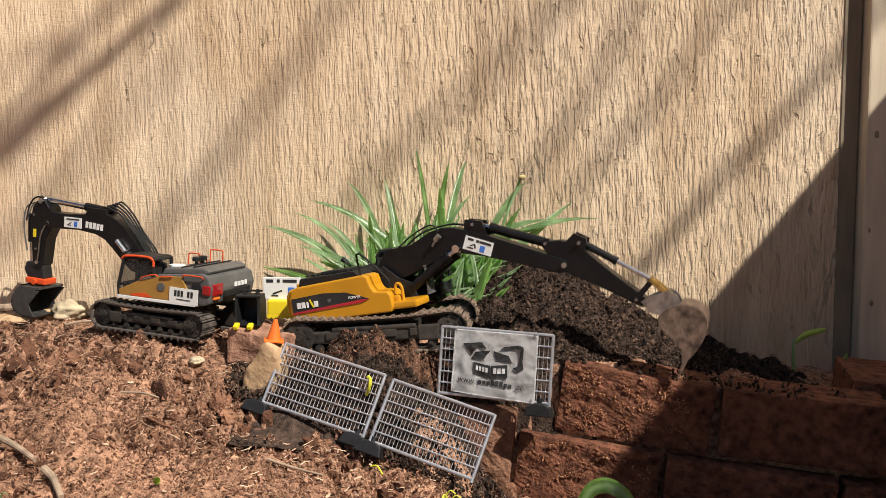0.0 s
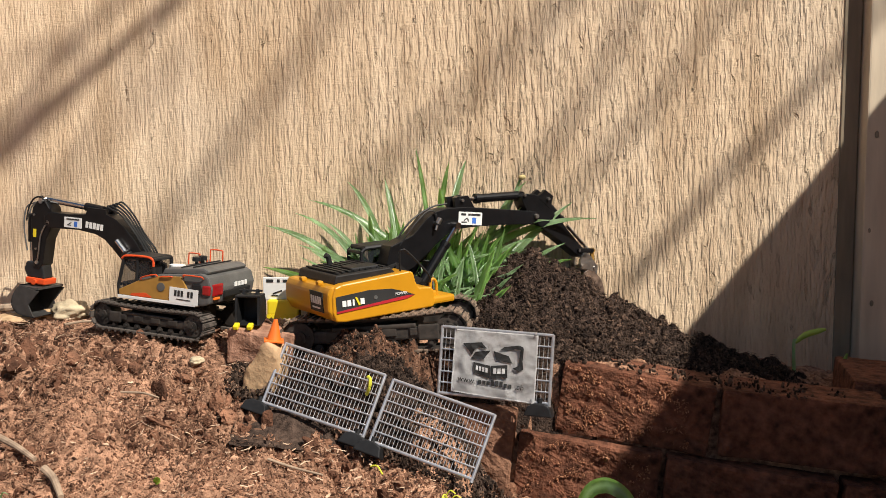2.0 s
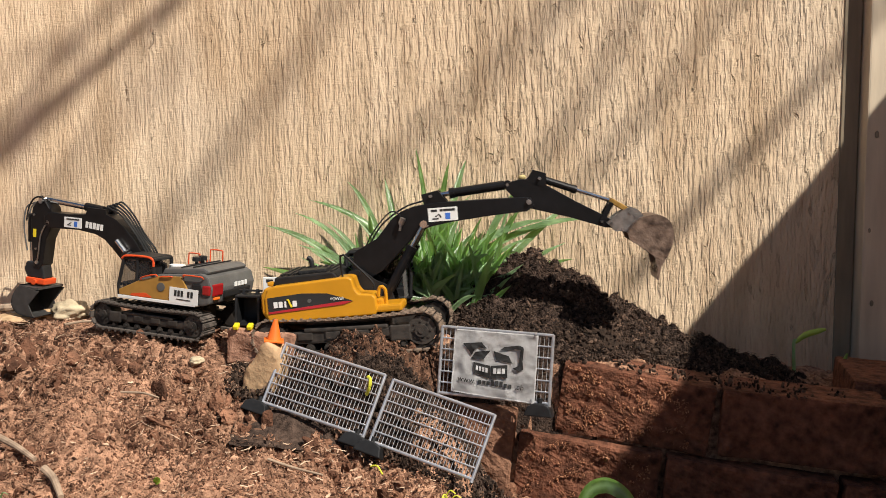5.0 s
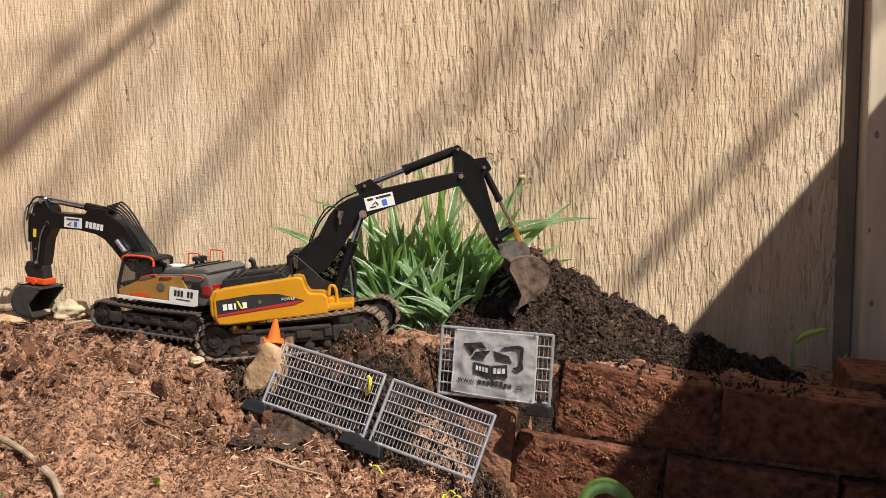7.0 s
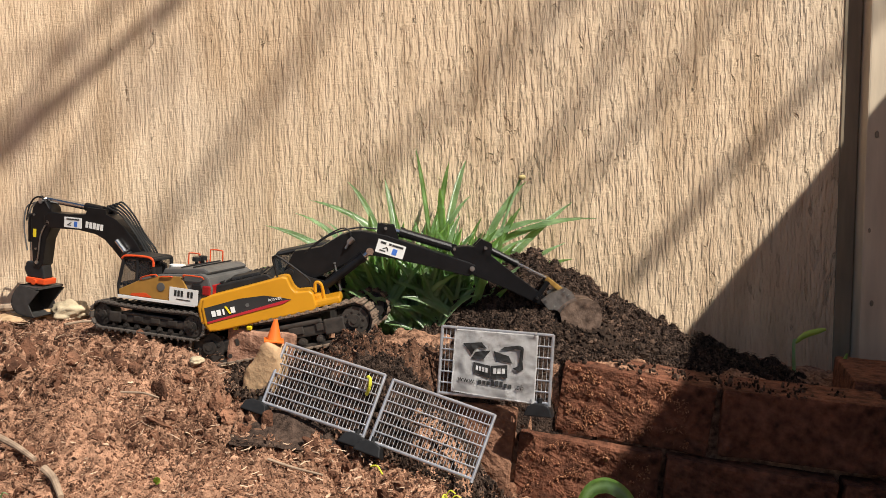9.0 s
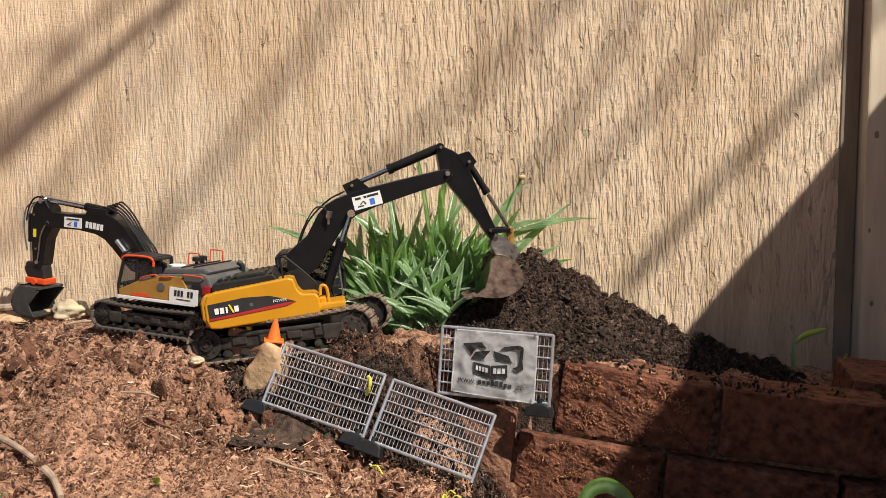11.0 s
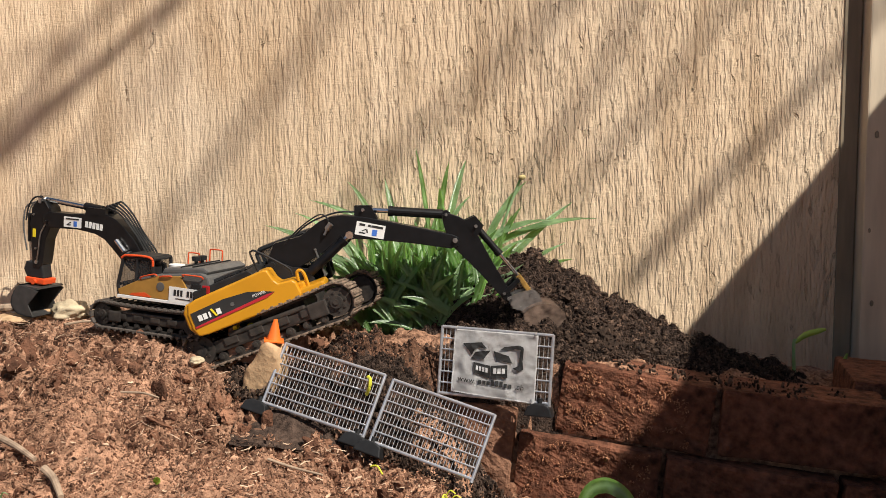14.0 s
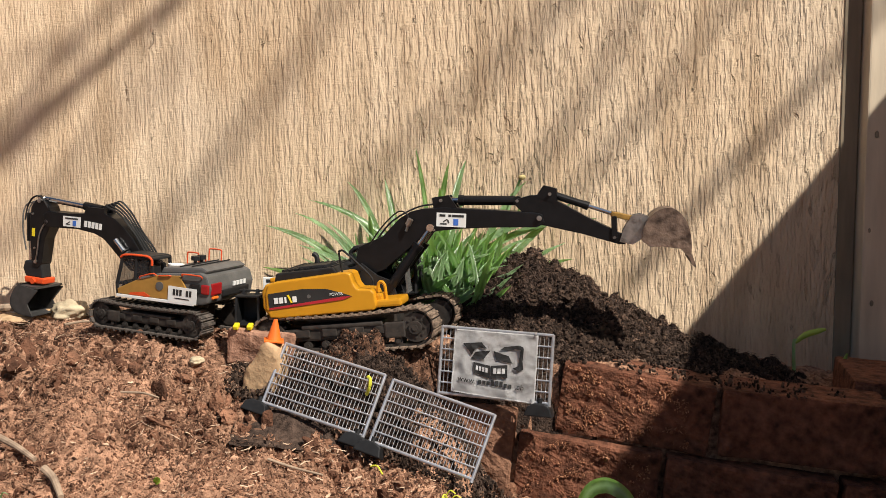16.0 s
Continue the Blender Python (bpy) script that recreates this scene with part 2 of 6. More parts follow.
def fbm(x, y, scale, octaves=4, seed=0.0):
    return noise.fractal(Vector((x * scale, y * scale, seed)), 1.0, 2.0, octaves)


# ---- structure: ground, shed wall, unseen shade panel and tree overhead ----
WALL_Y = 1.5


def sstep(a, b, v):
    t = min(1.0, max(0.0, (v - a) / (b - a)))
    return t * t * (3 - 2 * t)


def terrain(x, y):
    """Height of the plain ground: a slope that falls towards the camera, and a terrace behind the bricks."""
    yc = min(y, WALL_Y)
    rise = 0.46 * (min(max(yc, 0.6), 1.27) - 1.0) + 0.05 * max(0.0, yc - 1.27)
    low = 0.062 + rise * (1 - sstep(-0.05, 0.10, x)) - 0.1 * max(0.0, min(x, 0.0) + 0.2) - 0.4 * max(0.0, min(x, 0.9))
    low -= 0.032 * math.exp(-((x + 0.24) / 0.07) ** 2 - ((yc - 1.245) / 0.05) ** 2)
    low -= 0.022 * math.exp(-((yc - 1.10 + 0.30 * (x + 0.1)) / 0.07) ** 2) * sstep(-0.36, -0.24, x) * (1 - sstep(0.05, 0.15, x))
    low -= 0.034 * math.exp(-((yc - 1.165 + 0.30 * (x + 0.1)) / 0.045) ** 2) * sstep(-0.22, -0.12, x) * (1 - sstep(0.07, 0.14, x))
    high = 0.180 - 0.17 * max(0.0, min(x, 1.2) - 0.12) - 0.02 * sstep(-0.1, -0.3, x)
    line = 1.215 - 0.17 * x
    w_right = sstep(line - 0.005, line + 0.035, yc)
    w_left = sstep(1.12, 1.30, yc)
    k = sstep(-0.10, 0.0, x)
    w = (w_left * (1 - k) + w_right * k) * sstep(-0.42, -0.12, x)
    return low * (1 - w) + (max(high, low) if x > -0.05 else high) * w


def rough_ground(x, y):
    z = terrain(x, y)
    z += 0.016 * (1 - 0.6 * sstep(0.03, 0.11, x)) * fbm(x, y, 13, 3, 3.1) + 0.006 * fbm(x, y, 45, 4, 7.7)
    c = cloddy(x, y) * (1 - sstep(0.03, 0.11, x))
    r = noise.turbulence(Vector((x * 75, y * 75, 1.3)), 3, False)
    q = noise.turbulence(Vector((x * 40, y * 40, 6.3)), 4, True)
    return z + (0.004 + 0.012 * c) * (r - 0.5) + (0.002 + 0.024 * c) * (q - 0.85)


def cloddy(x, y):
    """Where the soil is turned up in clods (1) or trodden smooth (0)."""
    return sstep(-0.22, 0.20, fbm(x, y, 6.5, 2, 11.0) + 0.5 * (min(y, 1.45) - 1.08))


def make_ground():
    def axis(lo, hi, step, far):
        mid = list(np.arange(lo, hi, step))
        out = [hi + far * k for k in (0.05, 0.2, 0.6, 1.5, 4, 12, 40)]
        return [lo - far * k for k in (40, 12, 4, 1.5, 0.6, 0.2, 0.05)] + mid + out
    xs = axis(-0.72, 0.74, 0.0036, 1.0)
    ys = axis(0.86, 1.52, 0.0036, 1.0)
    verts, faces = [], []
    for y in ys:
        for x in xs:
            verts.append((x, y, rough_ground(x, y)))
    w = len(xs)
    for j in range(len(ys) - 1):
        for i in range(w - 1):
            a = j * w + i
            faces.append((a, a + 1, a + w + 1, a + w))
    me = bpy.data.meshes.new("ground")
    me.from_pydata(verts, [], faces)
    me.materials.append(CLAY)
    return tagged(new("ground", me), "dry reddish-brown crumbly garden soil sloping beside a shed", "soil", kind="structure")


make_ground()


def setting(name, bm, material, label, category):
    return tagged(part(name, bm, material), label, category, kind="structure")


def make_wall():
    bm = box(bmesh.new(), -1.19, WALL_Y + 0.05, 1.25, 3.65, 0.10, 2.6)
    setting("wall_shed", bm, PLY, "weathered tan-painted rough plywood shed wall", "wall")
    # strip coloured dark where the proud corner board throws its shadow
    bm = box(bmesh.new(), 0.6365, WALL_Y + 0.043, 1.25, 0.027, 0.09, 2.6, 0.001)
    setting("trim", bm, TRIM_SHADE_KNOT, "weathered wooden strip at shed corner, coloured dark as the corner board shadow", "trim")
    bm = box(bmesh.new(), 0.7310, WALL_Y + 0.022, 1.25, 0.157, 0.10, 2.6, 0.003)
    board = setting("trim_corner_board", bm, TRIM, "pale painted wooden corner board of the shed", "trim")
    for x, z, r in ((0.668, 0.468, 0.0045), (0.670, 0.206, 0.004), (0.690, 0.60, 0.004), (0.662, 0.32, 0.003)):
        bm = bmesh.new()
        bmesh.ops.create_cone(bm, cap_ends=True, segments=14, radius1=1, radius2=0.8, depth=1,
                              matrix=Matrix.Translation((x, WALL_Y - 0.0284, z)) @ Matrix.Rotation(radians(90), 4, "X") @ Matrix.Diagonal((r * 0.8, r * 1.3, 0.0012, 1)))
        part("knot", bm, TRIM_SHADE_KNOT, board)
    bm = box(bmesh.new(), 2.0, WALL_Y + 0.06, 1.25, 2.38, 0.08, 2.6)
    setting("wall_shed_side", bm, PLY, "weathered plywood wall beyond the corner board", "wall")
    # added panel out of view, set so its shade falls over wall and bricks
    d = Vector((0.2415, 0.970, 0))
    p = Vector((0.626, 1.5, 0.454)) + SUN * 0.95
    c = p - d * 1.0
    rot = Matrix.Rotation(math.atan2(d.y, d.x), 4, "Z")
    off = rot @ Vector((0, -0.02, 0))
    bm = box(bmesh.new(), c.x + off.x, c.y + off.y, p.z / 2 - 0.15, 2.4, 0.04, p.z + 0.3, rot=rot)
    setting("fence_garden", bm, WOOD, "plain wooden panel added out of view to shade the bricks", "fence")


make_wall()


def make_tree_overhead():
    """Unseen bare tree, its limbs set to shade the wall in soft streaks."""
    bm = bmesh.new()
    rng = random.Random(5)
    # streaks on the wall: start, end (x, z), distance towards the sun, radius
    streaks = [((-0.72, 0.415), (-0.30, 0.785), 2.7, 0.0098), ((-0.72, 0.448), (-0.44, 0.745), 4.0, 0.0085), ((-0.46, 0.30), (-0.06, 0.80), 6.0, 0.009),
               ((-0.10, 0.40), (0.36, 0.85), 6.2, 0.009), ((0.335, 0.284), (0.60, 0.571), 4.2, 0.010), ((0.14, 0.40), (0.32, 0.70), 5.8, 0.008), ((0.26, 0.44), (0.60, 0.86), 5.4, 0.008), ((-0.70, 0.30), (-0.5, 0.5), 6.4, 0.008), ((-0.80, 0.36), (-0.63, 0.495), 3.6, 0.013)]
    for (x0, z0), (x1, z1), k, r in streaks:
        a = Vector((x0, WALL_Y, z0)) + SUN * k
        b = Vector((x1, WALL_Y, z1)) + SUN * (k + 0.25)
        a -= (b - a) * 0.15
        b += (b - a) * 0.5
        pts = [a.lerp(b, i / 9) + Vector([rng.uniform(-1, 1) * 0.007 for _ in range(3)]) for i in range(10)]
        tube(bm, smoothline(pts, 3), r, 8, lambda t: 1.05 - 0.25 * t)
        for q in range(3):
            s = pts[rng.randrange(2, 8)]
            e = s + (a - b).normalized() * rng.uniform(0.2, 0.5) + Vector([rng.uniform(-1, 1) * 0.16 for _ in range(3)])
            tube(bm, [s, s.lerp(e, 0.5) + Vector((0, 0, 0.02)), e], r * 0.35, 6, lambda t: 1 - 0.7 * t)
    limbs = part("limb", bm, WOOD, None)
    tree = empty("tree", pose(4.5, -3.5, 0), "unseen bare leafless tree, thin limbs placed to streak the wall with shade", "tree")
    limbs.parent = tree
    limbs.matrix_parent_inverse = tree.matrix_basis.inverted()
    bm = bmesh.new()
    tube(bm, smoothline([(0, 0, -0.6), (0.05, 0.02, 1.2), (-0.1, 0.1, 2.6), (-0.4, 0.3, 4.0), (-1.1, 0.7, 5.0)], 4), 0.14, 12, lambda t: 1 - 0.6 * t)
    part("trunk", bm, WOOD, tree)


make_tree_overhead()


# ---- soil heaps ----
def berm(x, y):
    """The low bank of mixed clay and peat before the dark heap."""
    k = 0.03 * fbm(x, y, 18, 3, 5.5)
    # nearer the fences the heap keeps dark peat, for the shade there
    return 1.198 + k < y < 1.258 + k and x < 0.02 + k


def blob_heap(name, label, height, x0, x1, y0, y1, step, material):
    """A heap whose top follows height(x, y); its rim dips under the ground."""
    xs, ys = np.arange(x0, x1, step), np.arange(y0, y1, step)
    verts, faces = [], []
    for y in ys:
        for x in xs:
            verts.append((x, y, height(x, y)))
    w = len(xs)
    for j in range(len(ys) - 1):
        for i in range(w - 1):
            a = j * w + i
            if max(verts[k][2] - terrain(verts[k][0], verts[k][1]) for k in (a, a + 1, a + w, a + w + 1)) > -0.03:
                faces.append((a, a + 1, a + w + 1, a + w))
    me = bpy.data.meshes.new(name)
    me.from_pydata(verts, [], faces)
    me.materials.append(material)
    me.materials.append(BERM)
    for p in me.polygons:
        p.material_index = int(berm(p.center.x, p.center.y))
    ob = new(name, me)
    return tagged(ob, label, "soil", kind="stuff")


def bump2(x, y, cx, cy, rx, ry, h, p=1.0):
    d = ((x - cx) / rx) ** 2 + ((y - cy) / ry) ** 2
    return h * math.exp(-d ** p)


def mound_height(x, y):
    m = bump2(x, y, 0.110, 1.405, 0.112, 0.072, 0.112) + bump2(x, y, 0.25, 1.385, 0.12, 0.085, 0.060)
    m += bump2(x, y, 0.42, 1.38, 0.12, 0.09, 0.035)  + bump2(x, y, 0.16, 1.25, 0.08, 0.05, 0.03)
    m += bump2(x, y, -0.09, 1.223, 0.105, 0.032, 0.056) + bump2(x, y, -0.08, 1.165, 0.10, 0.035, 0.028) + bump2(x, y, 0.05, 1.245, 0.08, 0.04, 0.010) + bump2(x, y, 0.12, 1.275, 0.08, 0.05, 0.016)
    n = 0.014 * fbm(x, y, 16, 3, 2.2) + 0.008 * fbm(x, y, 48, 3, 9.4)
    n += 0.011 * (noise.turbulence(Vector((x * 62, y * 62, 4.2)), 3, False) - 0.5) + 0.010 * (noise.turbulence(Vector((x * 34, y * 34, 2.9)), 4, True) - 0.85)
    edge = m - 0.014
    return terrain(x, y) + edge + n * min(1.0, m / 0.02)


blob_heap("soil_mound", "dark crumbly peat soil heap piled against the shed wall", mound_height, -0.26, 0.62, 1.12, 1.498, 0.0032, PEAT)


def ground_top(x, y):
    return max(terrain(x, y), mound_height(x, y) if -0.25 < x < 0.6 and 1.13 < y < 1.49 else -1)


def clods(name, label, spots, material, size, seed, sub=1):
    """Loose crumbs: small uneven lumps, each a distorted icosphere."""
    rng = random.Random(seed)
    base = bmesh.new()
    bmesh.ops.create_icosphere(base, subdivisions=sub, radius=1)
    bv = [v.co.copy() for v in base.verts]
    bf = [[v.index for v in f.verts] for f in base.faces]
    base.free()
    verts, faces = [], []
    for x, y, z in spots:
        s = size * (0.35 + 1.1 * rng.random() ** 3)
        m = Euler((rng.random() * 6, rng.random() * 6, rng.random() * 6)).to_matrix()
        sx, sy, sz = s * rng.uniform(0.7, 2.1), s * rng.uniform(0.5, 1.1), s * rng.uniform(0.4, 0.9)
        o = len(verts)
        for v in bv:
            q = m @ Vector((v.x * sx, v.y * sy, v.z * sz)) * rng.uniform(0.7, 1.25)
            verts.append((x + q.x, y + q.y, z + q.z))
        faces += [[o + i for i in f] for f in bf]
    me = bpy.data.meshes.new(name)
    me.from_pydata(verts, [], faces)
    me.materials.append(material)
    return tagged(new(name, me), label, "soil", kind="stuff")


def scatter_soil():
    rng = random.Random(11)
    spots = []
    while len(spots) < 30000:
        x, y = rng.uniform(-0.7, 0.12), rng.uniform(0.86, 1.47)
        if (y > 1.14 - 0.30 * (x + 0.1) and x > -0.2) or rng.random() > 0.35 + 0.65 * cloddy(x, y):
            continue
        spots.append((x, y, rough_ground(x, y) - 0.0003))
    clods("soil_clods", "loose dry reddish-brown soil crumbs", spots, CLAY_CRUMB, 0.0026, 1)
    spots = []
    while len(spots) < 24000:
        x, y = rng.uniform(-0.55, 0.12), 0.88 + 0.36 * rng.random() ** 1.2
        if y > 1.13 - 0.30 * (x + 0.1) and x > -0.22:
            continue
        spots.append((x, y, rough_ground(x, y)))
    while len(spots) < 26500:
        x, y = rng.uniform(-0.24, 0.01), rng.uniform(1.205, 1.25)
        spots.append((x, y, max(rough_ground(x, y), ground_top(x, y))))
    clods("soil_grit", "fine dry reddish soil grit", spots, CLAY_CRUMB, 0.0016, 6)
    spots = []
    while len(spots) < 1500:
        x, y = rng.uniform(-0.7, 0.10), rng.uniform(0.88, 1.45)
        if (y < 1.2 or x < -0.14) and rng.random() < cloddy(x, y) ** 2:
            spots.append((x, y, rough_ground(x, y) - 0.002))
    clods("soil_clumps", "dark brown crumbly clumps of turned soil", spots, CLUMP, 0.0090, 4, 2)
    spots = []
    while len(spots) < 34000:
        x, y = rng.uniform(-0.24, 0.58), rng.uniform(1.16, 1.49)
        h = mound_height(x, y)
        if h - terrain(x, y) > -0.004 and not (berm(x, y) and rng.random() < 0.8):
            spots.append((x, y, h))
    # dark crumbs that stand in for the shade behind the leaning fences
    for _ in range(6000):
        x = rng.uniform(-0.28, 0.09)
        y = 1.135 - 0.30 * (x + 0.1) + 0.09 * rng.random()
        spots.append((x, y, max(rough_ground(x, y), ground_top(x, y))))
    for _ in range(700):
        x = 0.16 + 0.42 * rng.random() ** 1.3
        if noise.noise(Vector((x * 22, 0, 3))) < -0.05:
            continue
        y = 1.20 - 0.21 * (x - 0.156) + 0.003 + 0.05 * rng.random()
        spots.append((x, y, 0.171 - 0.125 * (x - 0.156) + 0.25 * (y - (1.2 - 0.21 * (x - 0.156))) * rng.random()))
    clods("peat_crumbs", "loose dark peat crumbs on the heap, also put for shade behind the fences", spots, PEAT_CRUMB, 0.0024, 2)


scatter_soil()


# ---- excavators ----
def track_loop(l, h, n):
    """n places (x, z, angle) along a stadium of length l and height h, standing on z = 0."""
    r = h / 2
    s = l - h
    per = 2 * s + 2 * math.pi * r
    out = []
    for i in range(n):
        d = i * per / n
        if d < s:
            out.append((-s / 2 + d, 0.0, 0.0))
        elif d < s + math.pi * r:
            a = (d - s) / r
            out.append((s / 2 + r * math.sin(a), r - r * math.cos(a), a))
        elif d < 2 * s + math.pi * r:
            out.append((s / 2 - (d - s - math.pi * r), h, math.pi))
        else:
            a = (d - 2 * s - math.pi * r) / r
            out.append((-s / 2 - r * math.sin(a), r + r * math.cos(a), math.pi + a))
    return out


def track(parent, y, l, h, w, n, sag=0.0, pads=None):
    """One crawler track: belt of pads, side frame, sprocket, idler and rollers."""
    pitch = (2 * (l - h) + math.pi * h) / n
    ring = []
    for x, z, a in track_loop(l, h, n):
        if abs(a - math.pi) < 0.01 and sag:
            z -= sag * (1 - (2 * x / (l - h)) ** 2)
        ring.append((x, z, a))
    bm = bmesh.new()
    cut = []
    for x, z, a in ring:
        u = Matrix.Rotation(-a, 4, "Y") @ Vector((0, 0, 1))
        cut.append([bm.verts.new((x + u.x * d, y + s * w * 0.3, z + u.z * d)) for d, s in ((0.0012, -1), (0.0012, 1), (0.0045, 1), (0.0045, -1))])
    for p, q in zip(cut, cut[1:] + cut[:1]):
        for k in range(4):
            bm.faces.new((p[k], p[(k + 1) % 4], q[(k + 1) % 4], q[k]))
    belt = part("track_belt", bm, FRAME_DUST, parent, "dusty crawler track belt")
    bm = box(bmesh.new(), 0, 0, 0, pitch * 0.86, w, 0.0026, 0.0004, seg=1)
    box(bm, 0, 0, -0.0018, pitch * 0.26, w, 0.0024)
    pad = None
    for x, z, a in ring:
        if pad is None:
            ob = part("track_pad", bm, pads or TRACK, belt)
            pad = ob.data
        else:
            ob = new("track_pad", pad)
            ob.parent = belt
        ob.matrix_basis = Matrix.Translation((x, y, z)) @ Matrix.Rotation(-a, 4, "Y")
    bm = bmesh.new()
    box(bm, 0, y, h * 0.46, l - h * 1.25, w * 0.62, h * 0.34, 0.003)
    box(bm, 0, y, h * 0.66, l * 0.45, w * 0.75, h * 0.12, 0.002)
    sgn = -1 if y < 0 else 1
    for k in range(4):
        box(bm, -l * 0.22 + k * l * 0.15, y + sgn * w * 0.33, h * 0.5, l * 0.08, 0.003, h * 0.2, 0.001)
    box(bm, l * 0.29, y + sgn * w * 0.36, h * 0.47, l * 0.11, 0.004, h * 0.42, 0.002)
    frame_ = part("track_frame", bm, FRAME_DUST, parent)
    for name, x, r in (("sprocket", -(l - h) / 2, h * 0.40), ("idler", (l - h) / 2, h * 0.38)):
        bm = bmesh.new()
        rod(bm, (x, y - w * 0.36, h / 2), (x, y + w * 0.36, h / 2), r, 24)
        rod(bm, (x, y + sgn * w * 0.3, h / 2), (x, y + sgn * w * 0.46, h / 2), r * 0.45, 16)
        rod(bm, (x, y + sgn * w * 0.3, h / 2), (x, y + sgn * w * 0.50, h / 2), r * 0.2, 10)
        if name == "sprocket":
            for k in range(14):
                a = k * math.pi / 7
                box(bm, x + r * 1.05 * math.cos(a), y, h / 2 + r * 1.05 * math.sin(a), r * 0.18, w * 0.4, r * 0.18, 0, Matrix.Rotation(-a, 4, "Y"))
        for k in range(8):
            a = k * math.pi / 4
            q = (x + r * 0.66 * math.cos(a), y + sgn * w * 0.34, h / 2 + r * 0.66 * math.sin(a))
            rod(bm, q, (q[0], q[1] + sgn * w * 0.06, q[2]), r * 0.09, 6)
        part(name, bm, FRAME_DUST, frame_)
    for k in range(7):
        x = -(l - h) / 2 + (k + 1) * (l - h) / 8
        bm = bmesh.new()
        rod(bm, (x, y - w * 0.3, h * 0.17), (x, y + w * 0.3, h * 0.17), h * 0.12, 14)
        rod(bm, (x, y + sgn * w * 0.28, h * 0.17), (x, y + sgn * w * 0.38, h * 0.17), h * 0.06, 10)
        part("roller", bm, FRAME_DUST, frame_)
    return belt


# proportions of the yellow excavator, in metres: places (x, z) in its own frames
BOOM_FOOT = (0.0133, 0.102)
BOOM_L, ARM_L = 0.2512, 0.114
BUCKET_W = 0.07


def bolt(bm, x, z, y0, y1, r):
    rod(bm, (x, y0, z), (x, y1, z), r, 10)


def cyl_pair(parent, barrel_l, rod_l, r, mat_b, mat_r, names=("cylinder_barrel", "cylinder_rod"), label_r=""):
    """A hydraulic ram: the barrel lies along +x from its own pin, the rod along +x from its own."""
    bm = bmesh.new()
    rod(bm, (0.004, 0, 0), (barrel_l, 0, 0), r, 14)
    rod(bm, (barrel_l - 0.006, 0, 0), (barrel_l + 0.001, 0, 0), r * 1.15, 14)
    rod(bm, (0, -r * 0.9, 0), (0, r * 0.9, 0), r * 0.95, 12)
    b = part(names[0], bm, mat_b, parent, smooth=False)
    bm = bmesh.new()
    rod(bm, (0.002, 0, 0), (rod_l, 0, 0), r * 0.55, 12)
    rod(bm, (0, -r * 0.9, 0), (0, r * 0.9, 0), r * 0.8, 12)
    q = part(names[1], bm, mat_r, parent, label_r)
    return b, q


def shell(fine, inner, w):
    """A curved plate of width w between an outer and an inner line."""
    bm = bmesh.new()
    rings = [[bm.verts.new((p[0], y, p[1])) for p in (o, i) for y in (-w / 2, w / 2)] for o, i in zip(fine, inner)]
    for a, b in zip(rings, rings[1:]):
        bm.faces.new((a[0], a[1], b[1], b[0]))
        bm.faces.new((a[2], b[2], b[3], a[3]))
        bm.faces.new((a[0], b[0], b[2], a[2]))
        bm.faces.new((a[1], a[3], b[3], b[1]))
    bm.faces.new((rings[0][0], rings[0][2], rings[0][3], rings[0][1]))
    bm.faces.new((rings[-1][0], rings[-1][1], rings[-1][3], rings[-1][2]))
    return bm


def bucket_mesh(w):
    """A bucket whose pin is the origin: teeth on the x axis, the rounded shell towards +z."""
    prof = [(0.021, 0.008), (0.017, 0.022), (0.019, 0.039), (0.028, 0.054), (0.043, 0.061), (0.057, 0.057), (0.070, 0.046), (0.080, 0.029), (0.086, 0.012), (0.089, 0.006)]
    fine = [(v.x, v.z) for v in smoothline([(x, 0, z) for x, z in prof], 3)]
    t = 0.0022
    inner = []
    for i, (x, z) in enumerate(fine):
        a, b = fine[max(i - 1, 0)], fine[min(i + 1, len(fine) - 1)]
        d = math.hypot(b[0] - a[0], b[1] - a[1])
        inner.append((x + (b[1] - a[1]) / d * t, z - (b[0] - a[0]) / d * t))
    bm = shell(fine, inner, w)
    mouth = [(0.070, 0.015), (0.048, 0.010), (0.032, 0.004)]
    for sg in (-1, 1):
        prism(bm, fine + mouth, sg * (w / 2 + 0.0004), sg * (w / 2 - 0.0022))
    return bm


def bucket(parent, w, material, teeth=5):
    b = part("bucket", bucket_mesh(w), material, parent, "mud-smeared worn steel digging bucket")
    for k in range(teeth):
        y = -w / 2 + w * (k + 0.5) / teeth
        bm = prism(bmesh.new(), [(0.083, 0.011), (0.087, 0.013), (0.098, -0.001), (0.096, -0.002), (0.086, 0.005)], y - w * 0.05, y + w * 0.05)
        part("tooth", bm, material, b)
    for y in (-w * 0.19, w * 0.19):
        bm = prism(bmesh.new(), [(-0.005, -0.004), (-0.006, 0.012), (-0.002, 0.034), (0.008, 0.040), (0.020, 0.040), (0.022, 0.010), (0.012, -0.002)], y - 0.0018, y + 0.0018)
        for x, z in ((0, 0), (0.016, 0.008), (0.004, 0.030), (0.012, 0.033)):
            bolt(bm, x, z, y - 0.0035, y + 0.0035, 0.0026)
        part("coupler_plate", bm, STEEL, b, "worn steel quick coupler plate")
    bm = bmesh.new()
    bolt(bm, 0, 0, -w * 0.24, w * 0.24, 0.003)
    part("bucket_pin", bm, STEEL, b)
    for ob in (b, *b.children):
        ob.data.transform(Matrix.Scale(0.98, 4))
    return b


